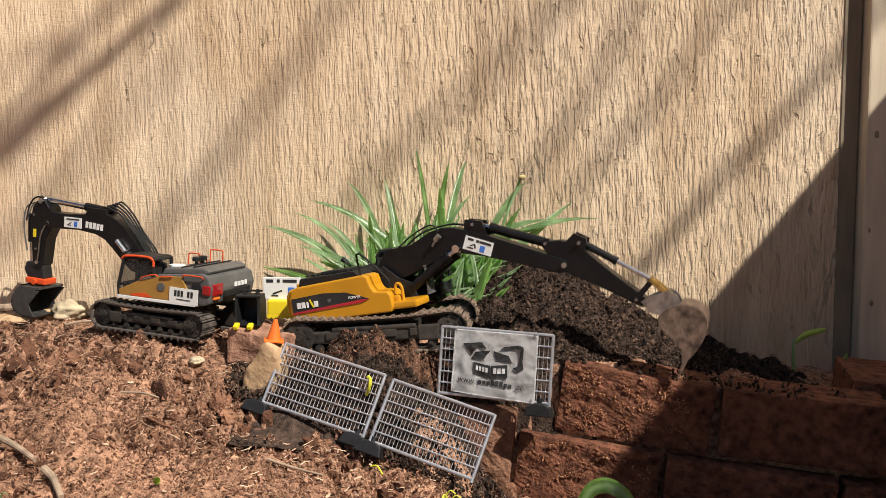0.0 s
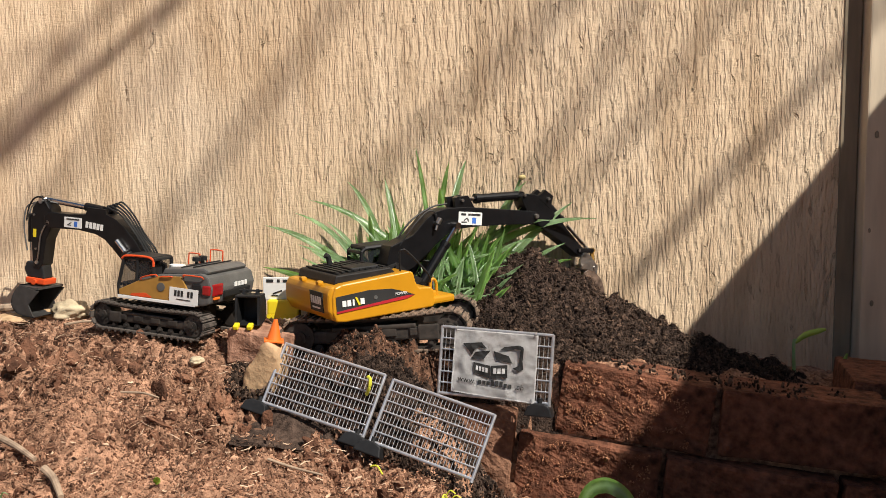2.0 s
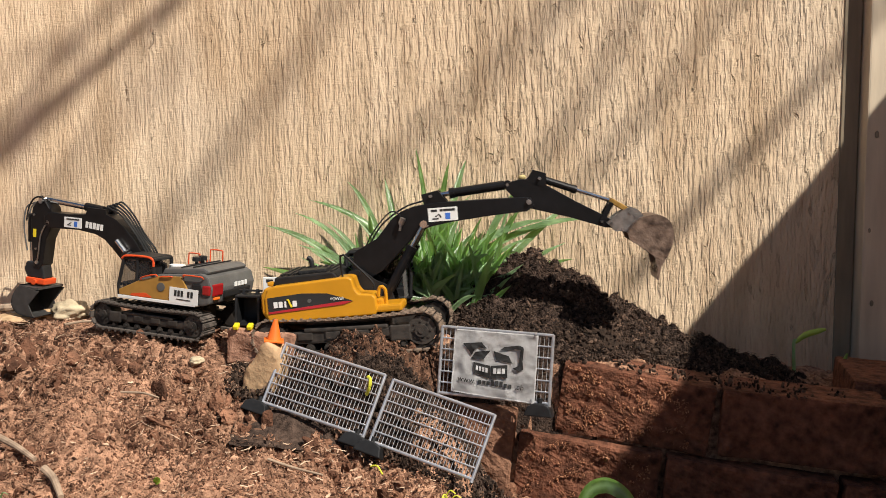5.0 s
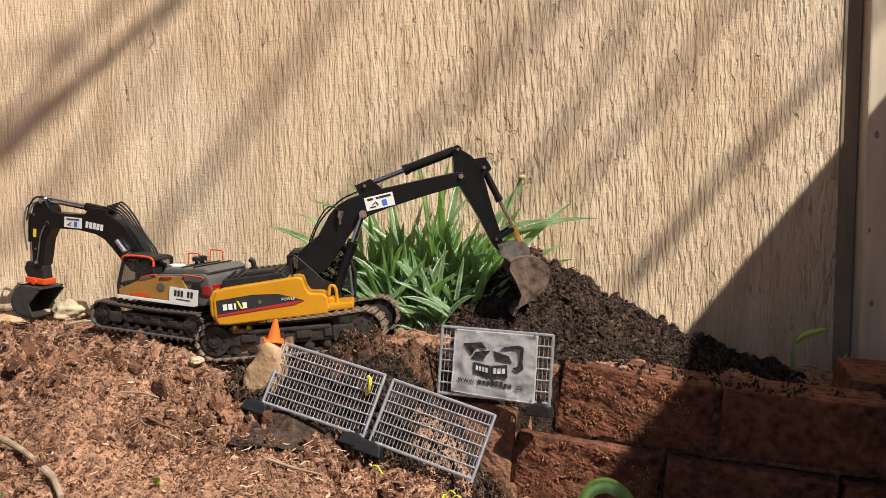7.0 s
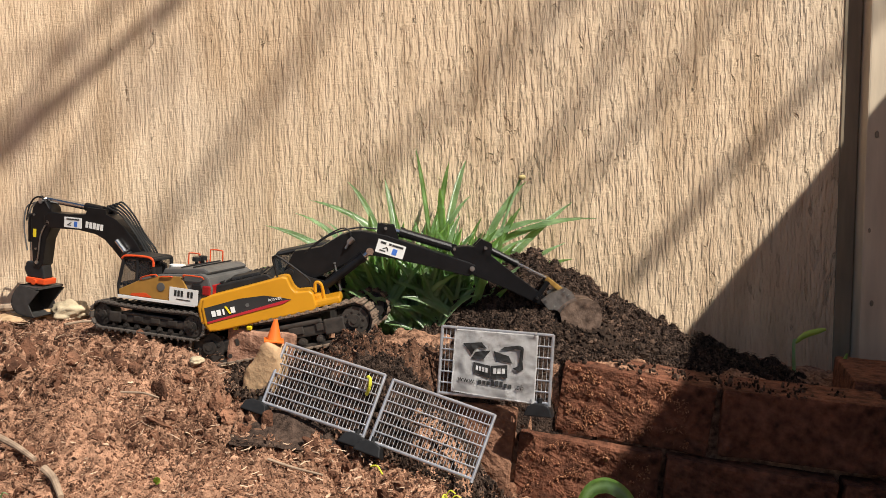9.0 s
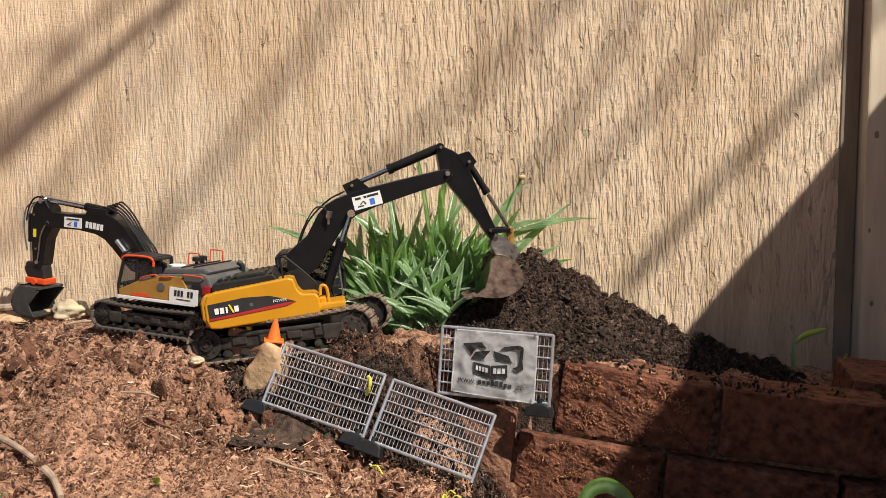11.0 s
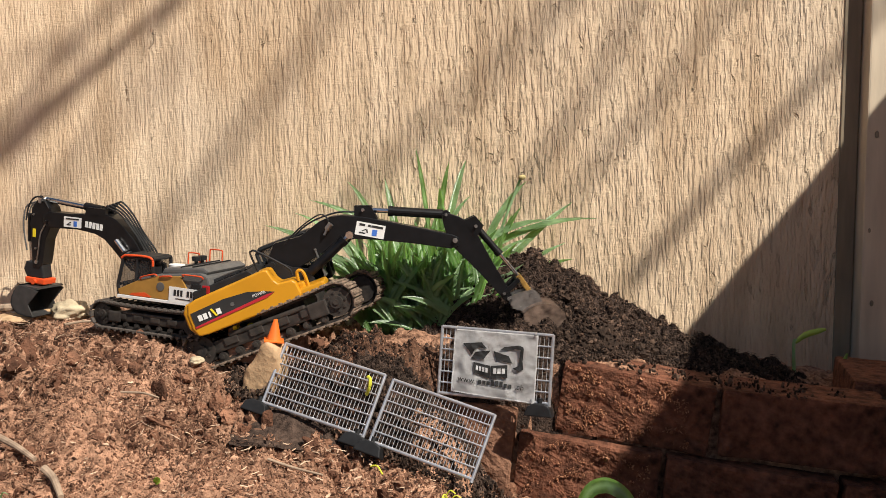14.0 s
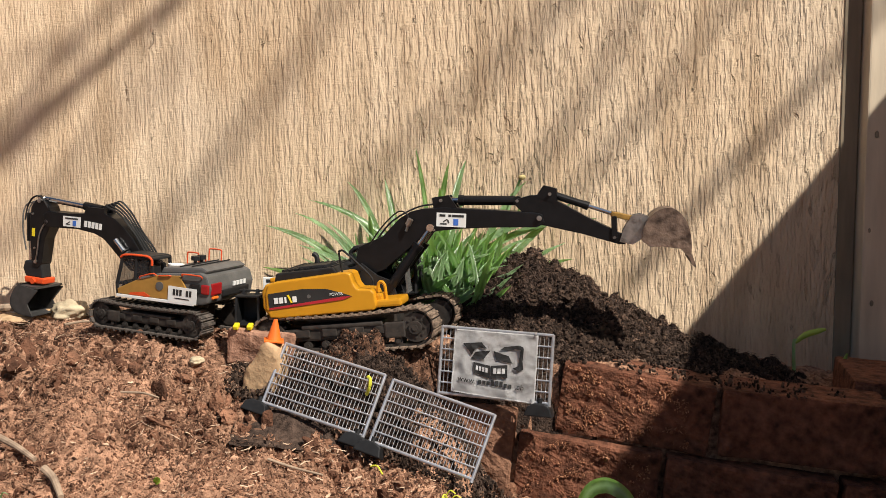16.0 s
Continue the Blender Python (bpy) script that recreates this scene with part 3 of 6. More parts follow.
def sticker(parent, x, z, y, w, h, tilt, text_bars=True):
    """A white label with a drawn excavator mark, a blue square and a line of small print."""
    m = side_face(x, y, z, tilt)
    bm = bmesh.new()
    vs = bmesh.ops.create_cube(bm, size=1, matrix=m @ Matrix.Diagonal((w, h, 0.0006, 1)))
    st = part("sticker", bm, WHITE, parent, "white label with dark print and a blue square")
    bm = bmesh.new()
    bmesh.ops.create_cube(bm, size=1, matrix=m @ Matrix.Translation((w * 0.16, -h * 0.15, 0.0004)) @ Matrix.Diagonal((w * 0.17, h * 0.46, 0.0004, 1)))
    part("blue_square", bm, BLUE, st)
    bm = bmesh.new()
    for cx, ww in ((-0.30, 0.20), (-0.05, 0.10), (0.22, 0.40)):
        bmesh.ops.create_cube(bm, size=1, matrix=m @ Matrix.Translation((w * cx, h * 0.30, 0.0004)) @ Matrix.Diagonal((w * ww, h * 0.17, 0.0004, 1)))
    for cx, cy, ww, hh, a in ((-0.26, -0.30, 0.22, 0.10, 0), (-0.20, -0.06, 0.17, 0.08, 35), (-0.10, -0.12, 0.05, 0.26, 20)):
        bmesh.ops.create_cube(bm, size=1, matrix=m @ Matrix.Translation((w * cx, h * cy, 0.0004)) @ Matrix.Rotation(radians(a), 4, "Z") @ Matrix.Diagonal((w * ww, h * hh, 0.0004, 1)))
    part("print", bm, INK, st)
    return st


BOOM_TOP = [(-0.0082, 0.006), (0.0041, 0.028), (0.0408, 0.0332), (0.0694, 0.0499), (0.0857, 0.0547), (0.102, 0.0545), (0.1326, 0.0479), (0.1938, 0.0272), (0.2479, 0.0084)]
BOOM_LOW = [(0.256, 0.004), (0.256, -0.008), (0.2448, -0.0108), (0.1938, 0.0032), (0.1428, 0.0152), (0.1142, 0.02), (0.0979, 0.0187), (0.0816, 0.0124), (0.0306, -0.0112), (0.0102, -0.0138), (-0.0041, -0.008)]
ARM_TOP = (-0.0342, 0.0148)       # pin of the arm ram on the arm
ARM_RAM_FOOT = (0.131, 0.058)   # pin of the arm ram on the boom
BOOM_RAM_FOOT = (0.052, 0.072)  # on the house
BOOM_RAM_HEAD = (0.109, 0.027)  # on the boom
BKT_RAM_FOOT = (0.0053, 0.0342)   # on the arm
BKT_LINK = (0.094, 0.026)       # on the arm


def digger():
    ex = empty("toy_excavator", pose(-0.05, 1.3, 0.18), "yellow and black radio-controlled model excavator on muddy tracks", "toy excavator")
    for y in (-0.062, 0.062):
        track(ex, y, 0.252, 0.050, 0.036, 46, 0.004)
    bm = bmesh.new()
    box(bm, -0.005, 0, 0.032, 0.11, 0.10, 0.026, 0.004)
    rod(bm, (0, 0, 0.040), (0, 0, 0.057), 0.042, 28)
    part("undercarriage", bm, FRAME_DUST, ex)

    # house, turning about x = -0.01
    body = [(-0.103, 0.050), (-0.107, 0.062), (-0.1065, 0.082), (-0.102, 0.0945), (-0.0925, 0.0975), (-0.04, 0.100), (0.006, 0.1025), (0.0125, 0.100), (0.0155, 0.086), (0.020, 0.079), (0.038, 0.077),
            (0.042, 0.072), (0.0435, 0.056), (0.040, 0.0495), (-0.09, 0.0485)]
    bm = prism(bmesh.new(), body, -0.074, -0.030, 0.0050, 4)
    house = part("house", bm, YELLOW, ex, "amber yellow plastic upper body")
    bm = prism(bmesh.new(), [(-0.105, 0.051), (-0.1125, 0.064), (-0.112, 0.086), (-0.106, 0.0955), (-0.07, 0.0965), (-0.07, 0.0505)], -0.072, 0.074, 0.005, 3)
    part("counterweight", bm, YELLOW, house)
    bm = prism(bmesh.new(), [(-0.07, 0.0505), (-0.07, 0.096), (0.004, 0.096), (0.010, 0.08), (0.02, 0.0505)], -0.031, 0.074, 0.002)
    box(bm, 0.03, 0.0, 0.056, 0.06, 0.13, 0.010, 0.002)
    part("deck", bm, DARK, house)
    bm = prism(bmesh.new(), [(-0.097, 0.096), (-0.093, 0.1075), (-0.014, 0.109), (-0.006, 0.100)], -0.060, 0.060, 0.002)
    hood = part("engine_hood", bm, DARK, house, "black louvred engine hood")
    for k in range(9):
        part("louvre", box(bmesh.new(), -0.086 + k * 0.0085, 0, 0.1095, 0.004, 0.10, 0.002), DARK, hood)
    part("hood_box", box(bmesh.new(), -0.045, -0.03, 0.110, 0.040, 0.035, 0.006, 0.002), DARK, hood)
    for y in (-0.035, 0.02):
        part("bumper_knob", box(bmesh.new(), -0.106, y, 0.0975, 0.008, 0.010, 0.006, 0.002), YELLOW, house)
    bm = tube(bmesh.new(), smoothline([(-0.062, 0.03, 0.10), (-0.062, 0.03, 0.119), (-0.067, 0.03, 0.124)], 4), 0.0038, 10)
    part("exhaust_pipe", bm, DARK, house)
    # cab on the far side
    cabp = [(-0.012, 0.056), (-0.012, 0.121), (-0.006, 0.126), (0.060, 0.127), (0.073, 0.118), (0.079, 0.088), (0.075, 0.056)]
    bm = bmesh.new()
    for y in (0.030, 0.072):
        for i in range(len(cabp)):
            a, b = cabp[i], cabp[(i + 1) % len(cabp)]
            rod(bm, (a[0], y, a[1]), (b[0], y, b[1]), 0.0028, 8)
        rod(bm, (0.026, y, 0.058), (0.026, y, 0.125), 0.0025, 8)
    for a in cabp:
        rod(bm, (a[0], 0.030, a[1]), (a[0], 0.072, a[1]), 0.0028, 8)
    cab = part("cab", bm, DARK, house, "black cab with clear panes")
    part("cab_roof", box(bmesh.new(), 0.030, 0.051, 0.1275, 0.074, 0.046, 0.004, 0.0015), DARK, cab)
    part("cab_floor", box(bmesh.new(), 0.032, 0.051, 0.064, 0.086, 0.044, 0.014, 0.002), DARK, cab)
    part("seat", box(bmesh.new(), 0.012, 0.051, 0.084, 0.012, 0.026, 0.032, 0.004), DARK, cab)
    for y in (0.0305, 0.0715):
        bm = prism(bmesh.new(), cabp, y - 0.0005, y + 0.0005)
        part("pane", bm, GLASS, cab)
    # decals on the side
    bm = prism(bmesh.new(), [(-0.102, 0.0625), (-0.102, 0.0825), (-0.055, 0.0855), (-0.022, 0.083), (0.0, 0.0755), (0.012, 0.0705), (0.0, 0.0685)], -0.0748, -0.0738)
    part("decal", bm, INK, house, "black stripe decal with white lettering")
    bm = prism(bmesh.new(), [(-0.102, 0.0612), (-0.102, 0.0637), (0.0, 0.0712), (0.011, 0.0705), (0.0, 0.067)], -0.0752, -0.0742)
    part("red_stripe", bm, RED, house)
    bm = bmesh.new()
    rod(bm, (-0.046, -0.0756, 0.075), (-0.046, -0.0746, 0.075), 0.0026, 12)
    part("lettering_mark", bm, GREY, house)
    logo_mark(house, -0.079, -0.0756, 0.0728, 0.82)
    lettering("lettering", "POWER", 0.0052, side_face(-0.0086, -0.0756, 0.0750, 0), WHITE, house)
    bm = box(bmesh.new(), -0.1128, -0.037, 0.075, 0.0012, 0.04, 0.026, 0)
    part("plate", bm, INK, house)
    bm = bmesh.new()
    for k in range(5):
        box(bm, -0.1135, -0.051 + 0.007 * k, 0.077, 0.001, 0.0045, 0.010)
    box(bm, -0.1135, -0.037, 0.067, 0.001, 0.024, 0.002)
    part("lettering", bm, WHITE, house)
    # handrails at the front
    bm = tube(bmesh.new(), smoothline([(0.0403, -0.068, 0.082), (0.0378, -0.068, 0.0944), (0.0086, -0.068, 0.1274), (0.0015, -0.067, 0.1305), (-0.0015, -0.065, 0.127), (-0.001, -0.062, 0.102)], 5), 0.0014, 8)
    part("handrail", bm, DARK, house)
    bm = tube(bmesh.new(), smoothline([(0.044, -0.060, 0.072), (0.046, -0.060, 0.083), (0.051, -0.060, 0.084), (0.054, -0.060, 0.078), (0.054, -0.060, 0.062)], 5), 0.0022, 8)
    part("handrail", bm, YELLOW, house)
    bm = bmesh.new()
    box(bm, 0.056, -0.046, 0.057, 0.040, 0.050, 0.010, 0.003)
    box(bm, 0.046, -0.056, 0.064, 0.010, 0.020, 0.012, 0.003)
    part("step", bm, YELLOW, house)
    bm = bmesh.new()
    for k in range(9):
        box(bm, 0.074, -0.016 + 0.003 * k, 0.082, 0.002, 0.0015, 0.038)
    box(bm, 0.074, -0.004, 0.101, 0.003, 0.028, 0.002)
    box(bm, 0.074, -0.004, 0.063, 0.003, 0.028, 0.002)
    part("front_grille", bm, GREY, house)
    bm = bmesh.new()
    for y in (-0.022, 0.022):
        prism(bm, [(-0.01, 0.062), (0.0, 0.104), (0.016, 0.108), (0.036, 0.090), (0.056, 0.080), (0.060, 0.062)], y - 0.003, y + 0.003)
    bolt(bm, BOOM_FOOT[0], BOOM_FOOT[1], -0.030, 0.030, 0.004)
    part("boom_bracket", bm, DARK, house)

    # boom
    bm = prism(bmesh.new(), BOOM_TOP + BOOM_LOW, -0.015, 0.015, 0.0012)
    boom = part("boom", bm, BLACK, ex, "black painted steel boom")
    bm = bmesh.new()
    for y in (-0.011, 0.011):
        prism(bm, [(0.118, 0.048), (0.120, 0.065), (0.143, 0.062), (0.150, 0.040)], y - 0.003, y + 0.003)
    part("ram_bracket", bm, BLACK, boom)
    for x, z, r in ((ARM_RAM_FOOT[0], ARM_RAM_FOOT[1], 0.0022), (BOOM_RAM_HEAD[0] + 0.002, BOOM_RAM_HEAD[1] - 0.004, 0.002), (BOOM_L, 0, 0.0035)):
        part("bolt", rod(bmesh.new(), (x, -0.018, z), (x, 0.018, z), r, 10), STEEL, boom)
    for y in (-0.021, 0.021):
        bm = bmesh.new()
        rod(bm, (0.080, y, 0.039), (0.080, y * 0.6, 0.039), 0.003, 10)
        rod(bm, (0.080, y, 0.039), (0.086, y * 1.05, 0.045), 0.004, 12)
        rod(bm, (0.079, y, 0.037), (0.075, y, 0.031), 0.0018, 8)
        part("work_light", bm, STEEL, boom, "small silver work light")
    bm = tube(bmesh.new(), smoothline([(0.01, -0.013, 0.018), (0.04, -0.017, 0.043), (0.07, -0.017, 0.059), (0.082, -0.018, 0.053), (0.081, -0.018, 0.042)], 5), 0.0011, 6)
    tube(bm, smoothline([(0.012, 0.008, 0.018), (0.05, 0.006, 0.047), (0.09, 0.008, 0.058), (0.118, 0.008, 0.056)], 5), 0.0014, 6)
    part("hose", bm, DARK, boom)
    sticker(boom, 0.1375, 0.0292, -0.0154, 0.040, 0.0185, -18)

    # arm
    outline = [(-0.038, 0.010), (-0.036, 0.017), (-0.020, 0.026), (-0.004, 0.031), (0.020, 0.027), (0.060, 0.017), (0.104, 0.008), (0.116, 0.004), (0.117, -0.005), (0.108, -0.007), (0.060, -0.006), (0.006, -0.008),
               (-0.008, -0.006), (-0.026, 0.003)]
    bm = prism(bmesh.new(), outline, -0.0125, 0.0125, 0.001)
    arm = part("arm", bm, BLACK, ex, "black painted steel dipper arm")
    bm = bmesh.new()
    for y in (-0.010, 0.010):
        prism(bm, [(-0.012, 0.026), (-0.006, 0.043), (0.012, 0.043), (0.018, 0.024)], y - 0.003, y + 0.003)
    part("ram_bracket", bm, BLACK, arm)
    for x, z, w, r in ((0, 0, 0.019, 0.0032), (*ARM_TOP, 0.016, 0.002), (*BKT_RAM_FOOT, 0.017, 0.0022), (0.101, 0.0, 0.016, 0.0022)):
        part("bolt", rod(bmesh.new(), (x, -w, z), (x, w, z), r, 10), STEEL, arm)

    bkt = bucket(ex, BUCKET_W, BUCKET)
    r1 = [cyl_pair(ex, 0.070, 0.075, 0.0065, BLACK, CHROME) for _ in (0, 1)]
    r2 = cyl_pair(ex, 0.079, 0.083, 0.0065, BLACK, CHROME)
    r3 = cyl_pair(ex, 0.052, 0.060, 0.0050, BLACK, CHROME)
    bm = bmesh.new()
    for y in (-0.009, 0.009):
        box(bm, 0.013, y, 0, 0.034, 0.003, 0.007, 0.001)
    bolt(bm, 0, 0, -0.014, 0.014, 0.0026)
    bolt(bm, 0.026, 0, -0.014, 0.014, 0.0026)
    link = part("bucket_link", bm, LINK_YELLOW, ex, "yellow bucket link")
    bm = bmesh.new()
    for y in (-0.0145, 0.0145):
        box(bm, 0.013, y, 0, 0.030, 0.002, 0.007, 0.001)
    bolt(bm, 0, 0, -0.016, 0.016, 0.0025)
    bolt(bm, 0.026, 0, -0.016, 0.016, 0.0025)
    rocker = part("rocker_link", bm, BLACK, ex)
    return dict(ex=ex, house=house, boom=boom, arm=arm, bucket=bkt, boom_ram=r1, arm_ram=r2, bkt_ram=r3, link=link, rocker=rocker)


def logo_mark(parent, x, y, z, s):
    """The maker's mark as plain blocks: white bars and a yellow slash."""
    bm = bmesh.new()
    for cx, w in ((-0.0152, 0.0066), (-0.0068, 0.0064), (0.0008, 0.0030), (0.0162, 0.0068)):
        box(bm, x + cx * s, y, z, w * s, 0.0008, 0.0095 * s)
    part("lettering", bm, WHITE, parent)
    bm = prism(bmesh.new(), [(x + 0.004 * s, z + 0.008 * s), (x + 0.007 * s, z + 0.008 * s), (x + 0.0125 * s, z - 0.0055 * s), (x + 0.0095 * s, z - 0.0055 * s)], y - 0.0004, y + 0.0004)
    part("lettering", bm, SIGN_YELLOW, parent)


DIGGER = digger()


# ---- the parked orange and grey excavator ----
def far_face(x, y, z, tilt=0.0):
    """A plane for prints on the side that faces +y."""
    return Matrix.Translation((x, y, z)) @ Matrix.Rotation(radians(180), 4, "Z") @ Matrix.Rotation(radians(90), 4, "X") @ Matrix.Rotation(radians(tilt), 4, "Z")


def slab(bm, m, cx, cy, w, h, t=0.0004, a=0.0):
    bmesh.ops.create_cube(bm, size=1, matrix=m @ Matrix.Translation((cx, cy, t / 2)) @ Matrix.Rotation(radians(a), 4, "Z") @ Matrix.Diagonal((w, h, t, 1)))
    return bm


PARKED_AT = (-0.385, 1.335, 0.193)


def parked_digger():
    ex = empty("parked_excavator", pose(*PARKED_AT, 0, -4, 162), "parked grey, ochre and black model excavator with orange handrails", "toy excavator")
    for y in (-0.048, 0.048):
        track(ex, y, 0.178, 0.036, 0.030, 40, 0.002, PAD_DARK)
    bm = bmesh.new()
    box(bm, -0.004, 0, 0.024, 0.09, 0.075, 0.022, 0.003)
    rod(bm, (-0.02, 0, 0.03), (-0.02, 0, 0.046), 0.034, 24)
    part("undercarriage", bm, FRAME_DUST, ex)

    bm = prism(bmesh.new(), [(0.005, 0.046), (0.002, 0.074), (-0.03, 0.082), (-0.095, 0.0895), (-0.107, 0.085), (-0.112, 0.070), (-0.109, 0.050), (-0.10, 0.046)], -0.058, 0.057, 0.003)
    house = part("house", bm, GREY, ex, "grey plastic upper body")
    bm = prism(bmesh.new(), [(0.030, 0.049), (0.031, 0.056), (0.0, 0.071), (-0.03, 0.080), (-0.066, 0.083), (-0.086, 0.052), (-0.080, 0.049)], 0.056, 0.0595, 0.0008)
    part("side_panel", bm, BROWN_GOLD, house, "ochre painted side panel")
    bm = prism(bmesh.new(), [(0.032, 0.0445), (0.032, 0.0485), (-0.092, 0.0485), (-0.090, 0.0445)], 0.040, 0.0605, 0.0006)
    part("sill", bm, WHITE, house, "white sill strip")
    bm = prism(bmesh.new(), [(0.012, 0.0495), (0.010, 0.0525), (-0.012, 0.0555), (-0.022, 0.0505), (-0.020, 0.0495)], 0.0590, 0.0600)
    part("stripe", bm, ORANGE_PAINT, house)
    m = far_face(-0.072, 0.0600, 0.0575, -1)
    bm = slab(bmesh.new(), m, 0, 0, 0.044, 0.021, 0.0006)
    pl = part("plate", bm, WHITE, house, "white label with dark print")
    bm = bmesh.new()
    for k in range(6):
        if k != 3:
            slab(bm, m, -0.0125 + 0.005 * k, 0.003, 0.0034, 0.008, 0.001)
    slab(bm, m, 0.0, -0.005, 0.022, 0.0012, 0.001)
    part("print", bm, INK, pl)
    bm = bmesh.new()
    rod(bm, (-0.036, 0.0592, 0.066), (-0.036, 0.0602, 0.066), 0.006, 20)
    part("badge", bm, GREY, house)
    bm = prism(bmesh.new(), [(-0.030, 0.081), (-0.034, 0.0905), (-0.094, 0.0965), (-0.104, 0.092), (-0.100, 0.087)], -0.050, 0.050, 0.003)
    part("engine_hood", bm, GREY, house, "grey engine hood")
    for k, (x, y) in enumerate(((-0.052, 0.0), (-0.052, -0.016))):
        bm = bmesh.new()
        rod(bm, (x, y, 0.090), (x, y, 0.098), 0.0025, 10)
        rod(bm, (x, y, 0.097), (x, y, 0.103), 0.006, 14)
        part("air_filter", bm, DARK, house)
    bm = rod(bmesh.new(), (-0.036, 0.022, 0.086), (-0.036, 0.022, 0.0925), 0.011, 18)
    part("filler_cap", bm, WHITE, house, "pale round cap")
    bm = bmesh.new()
    for sg in (1,):
        box(bm, -0.1105, 0.040, 0.068, 0.004, 0.026, 0.016, 0.002)
        box(bm, -0.105, 0.0575, 0.068, 0.012, 0.004, 0.013, 0.002)
    part("tail_light", bm, REDLENS, house, "red tail light")
    bm = box(bmesh.new(), -0.1105, 0.042, 0.0565, 0.004, 0.014, 0.0035, 0.001)
    part("reflector", bm, ORANGE, house)
    bm = bmesh.new()
    for k in range(4):
        box(bm, -0.1125, -0.004 - 0.009 * k, 0.071, 0.0015, 0.006, 0.006)
    part("print", bm, WHITE, house)
    bm = box(bmesh.new(), -0.111, -0.01, 0.060, 0.004, 0.07, 0.010, 0.002)
    part("bumper", bm, DARK, house)

    def rail(pts, r=0.0010):
        part("handrail", tube(bmesh.new(), smoothline(pts, 4), r, 7), ORANGE_PAINT, house, "orange handrail")
    for x, y, w, h in ((-0.020, -0.03, 0.016, 0.020), (-0.046, -0.045, 0.018, 0.026), (-0.046, -0.020, 0.008, 0.016)):
        rail([(x, y, 0.083), (x, y, 0.083 + h * 0.85), (x - 0.002, y, 0.083 + h), (x - w, y, 0.083 + h), (x - w - 0.002, y, 0.083 + h * 0.85), (x - w - 0.002, y, 0.084)])
    rail([(-0.036, 0.058, 0.078), (-0.036, 0.061, 0.080), (-0.052, 0.061, 0.082), (-0.052, 0.058, 0.080)])
    rail([(-0.004, 0.058, 0.072), (-0.006, 0.061, 0.076), (-0.026, 0.061, 0.082), (-0.030, 0.058, 0.079)])
    for x, z in ((-0.060, 0.0905), (-0.078, 0.0925)):
        part("hood_seam", box(bmesh.new(), x, 0, z + 0.0035, 0.0012, 0.098, 0.0016), DARK, house)
    part("rear_grille", box(bmesh.new(), -0.090, 0.0585, 0.068, 0.014, 0.002, 0.014, 0.001), DARK, house)
    rail([(-0.070, 0.058, 0.083), (-0.072, 0.061, 0.086), (-0.098, 0.061, 0.086), (-0.100, 0.058, 0.083)])
    # cab
    prof = [(0.032, 0.047), (0.034, 0.062), (0.026, 0.100), (-0.020, 0.101), (-0.022, 0.076), (0.0, 0.066)]
    bm = bmesh.new()
    for y in (0.014, 0.056):
        for i in range(len(prof)):
            a, b = prof[i], prof[(i + 1) % len(prof)]
            rod(bm, (a[0], y, a[1]), (b[0], y, b[1]), 0.0024, 8)
        rod(bm, (0.006, y, 0.066), (0.004, y, 0.100), 0.002, 8)
    for a in prof:
        rod(bm, (a[0], 0.014, a[1]), (a[0], 0.056, a[1]), 0.0024, 8)
    cab = part("cab", bm, DARK, house, "dark cab with orange roof edge")
    bm = tube(bmesh.new(), smoothline([(0.028, 0.058, 0.099), (0.020, 0.058, 0.103), (-0.012, 0.058, 0.104), (-0.021, 0.058, 0.100), (-0.022, 0.058, 0.092)], 4), 0.0017, 8)
    part("roof_edge", bm, ORANGE_PAINT, cab)
    part("cab_roof", box(bmesh.new(), 0.004, 0.035, 0.1025, 0.046, 0.042, 0.004, 0.0015), DARK, cab)
    part("cab_floor", box(bmesh.new(), 0.004, 0.035, 0.056, 0.05, 0.038, 0.018, 0.002), DARK, cab)
    part("seat", box(bmesh.new(), -0.008, 0.035, 0.075, 0.012, 0.022, 0.030, 0.003), DARK, cab)
    for y in (0.0145, 0.0555):
        part("pane", prism(bmesh.new(), [(x, z) for x, z in prof], y - 0.0004, y + 0.0004), GLASS, cab)
    bm = bmesh.new()
    for y in (-0.018, 0.012):
        prism(bm, [(0.0, 0.05), (0.010, 0.085), (0.022, 0.090), (0.034, 0.080), (0.040, 0.05)], y - 0.003, y + 0.003)
    part("boom_bracket", bm, DARK, house)

    house.location.x = 0.016

    # boom, arm, bucket, all in the plane y = 0
    top = [(0.034, 0.082), (0.042, 0.098), (0.058, 0.118), (0.076, 0.135), (0.090, 0.145), (0.106, 0.1505), (0.130, 0.149), (0.170, 0.146), (0.206, 0.146)]
    low = [(0.214, 0.140), (0.214, 0.128), (0.203, 0.123), (0.153, 0.1245), (0.124, 0.121), (0.108, 0.115), (0.094, 0.103), (0.078, 0.088), (0.062, 0.074), (0.044, 0.072)]
    boom = part("boom", prism(bmesh.new(), top + low, -0.013, 0.013, 0.0012), BLACK, ex, "black boom with white print")
    m = far_face(0.162, 0.0132, 0.1345, 0)
    bm = slab(bmesh.new(), m, 0, 0, 0.030, 0.0150, 0.0006)
    st = part("sticker", bm, WHITE, boom, "white label with dark print and a blue square")
    part("blue_square", slab(bmesh.new(), m, 0.005, -0.002, 0.0055, 0.0075, 0.001), BLUE, st)
    bm = slab(bmesh.new(), m, 0, 0.0046, 0.022, 0.002, 0.001)
    slab(bm, m, -0.006, -0.002, 0.008, 0.0012, 0.001, 30)
    slab(bm, m, -0.006, -0.004, 0.006, 0.0012, 0.001)
    part("print", bm, INK, st)
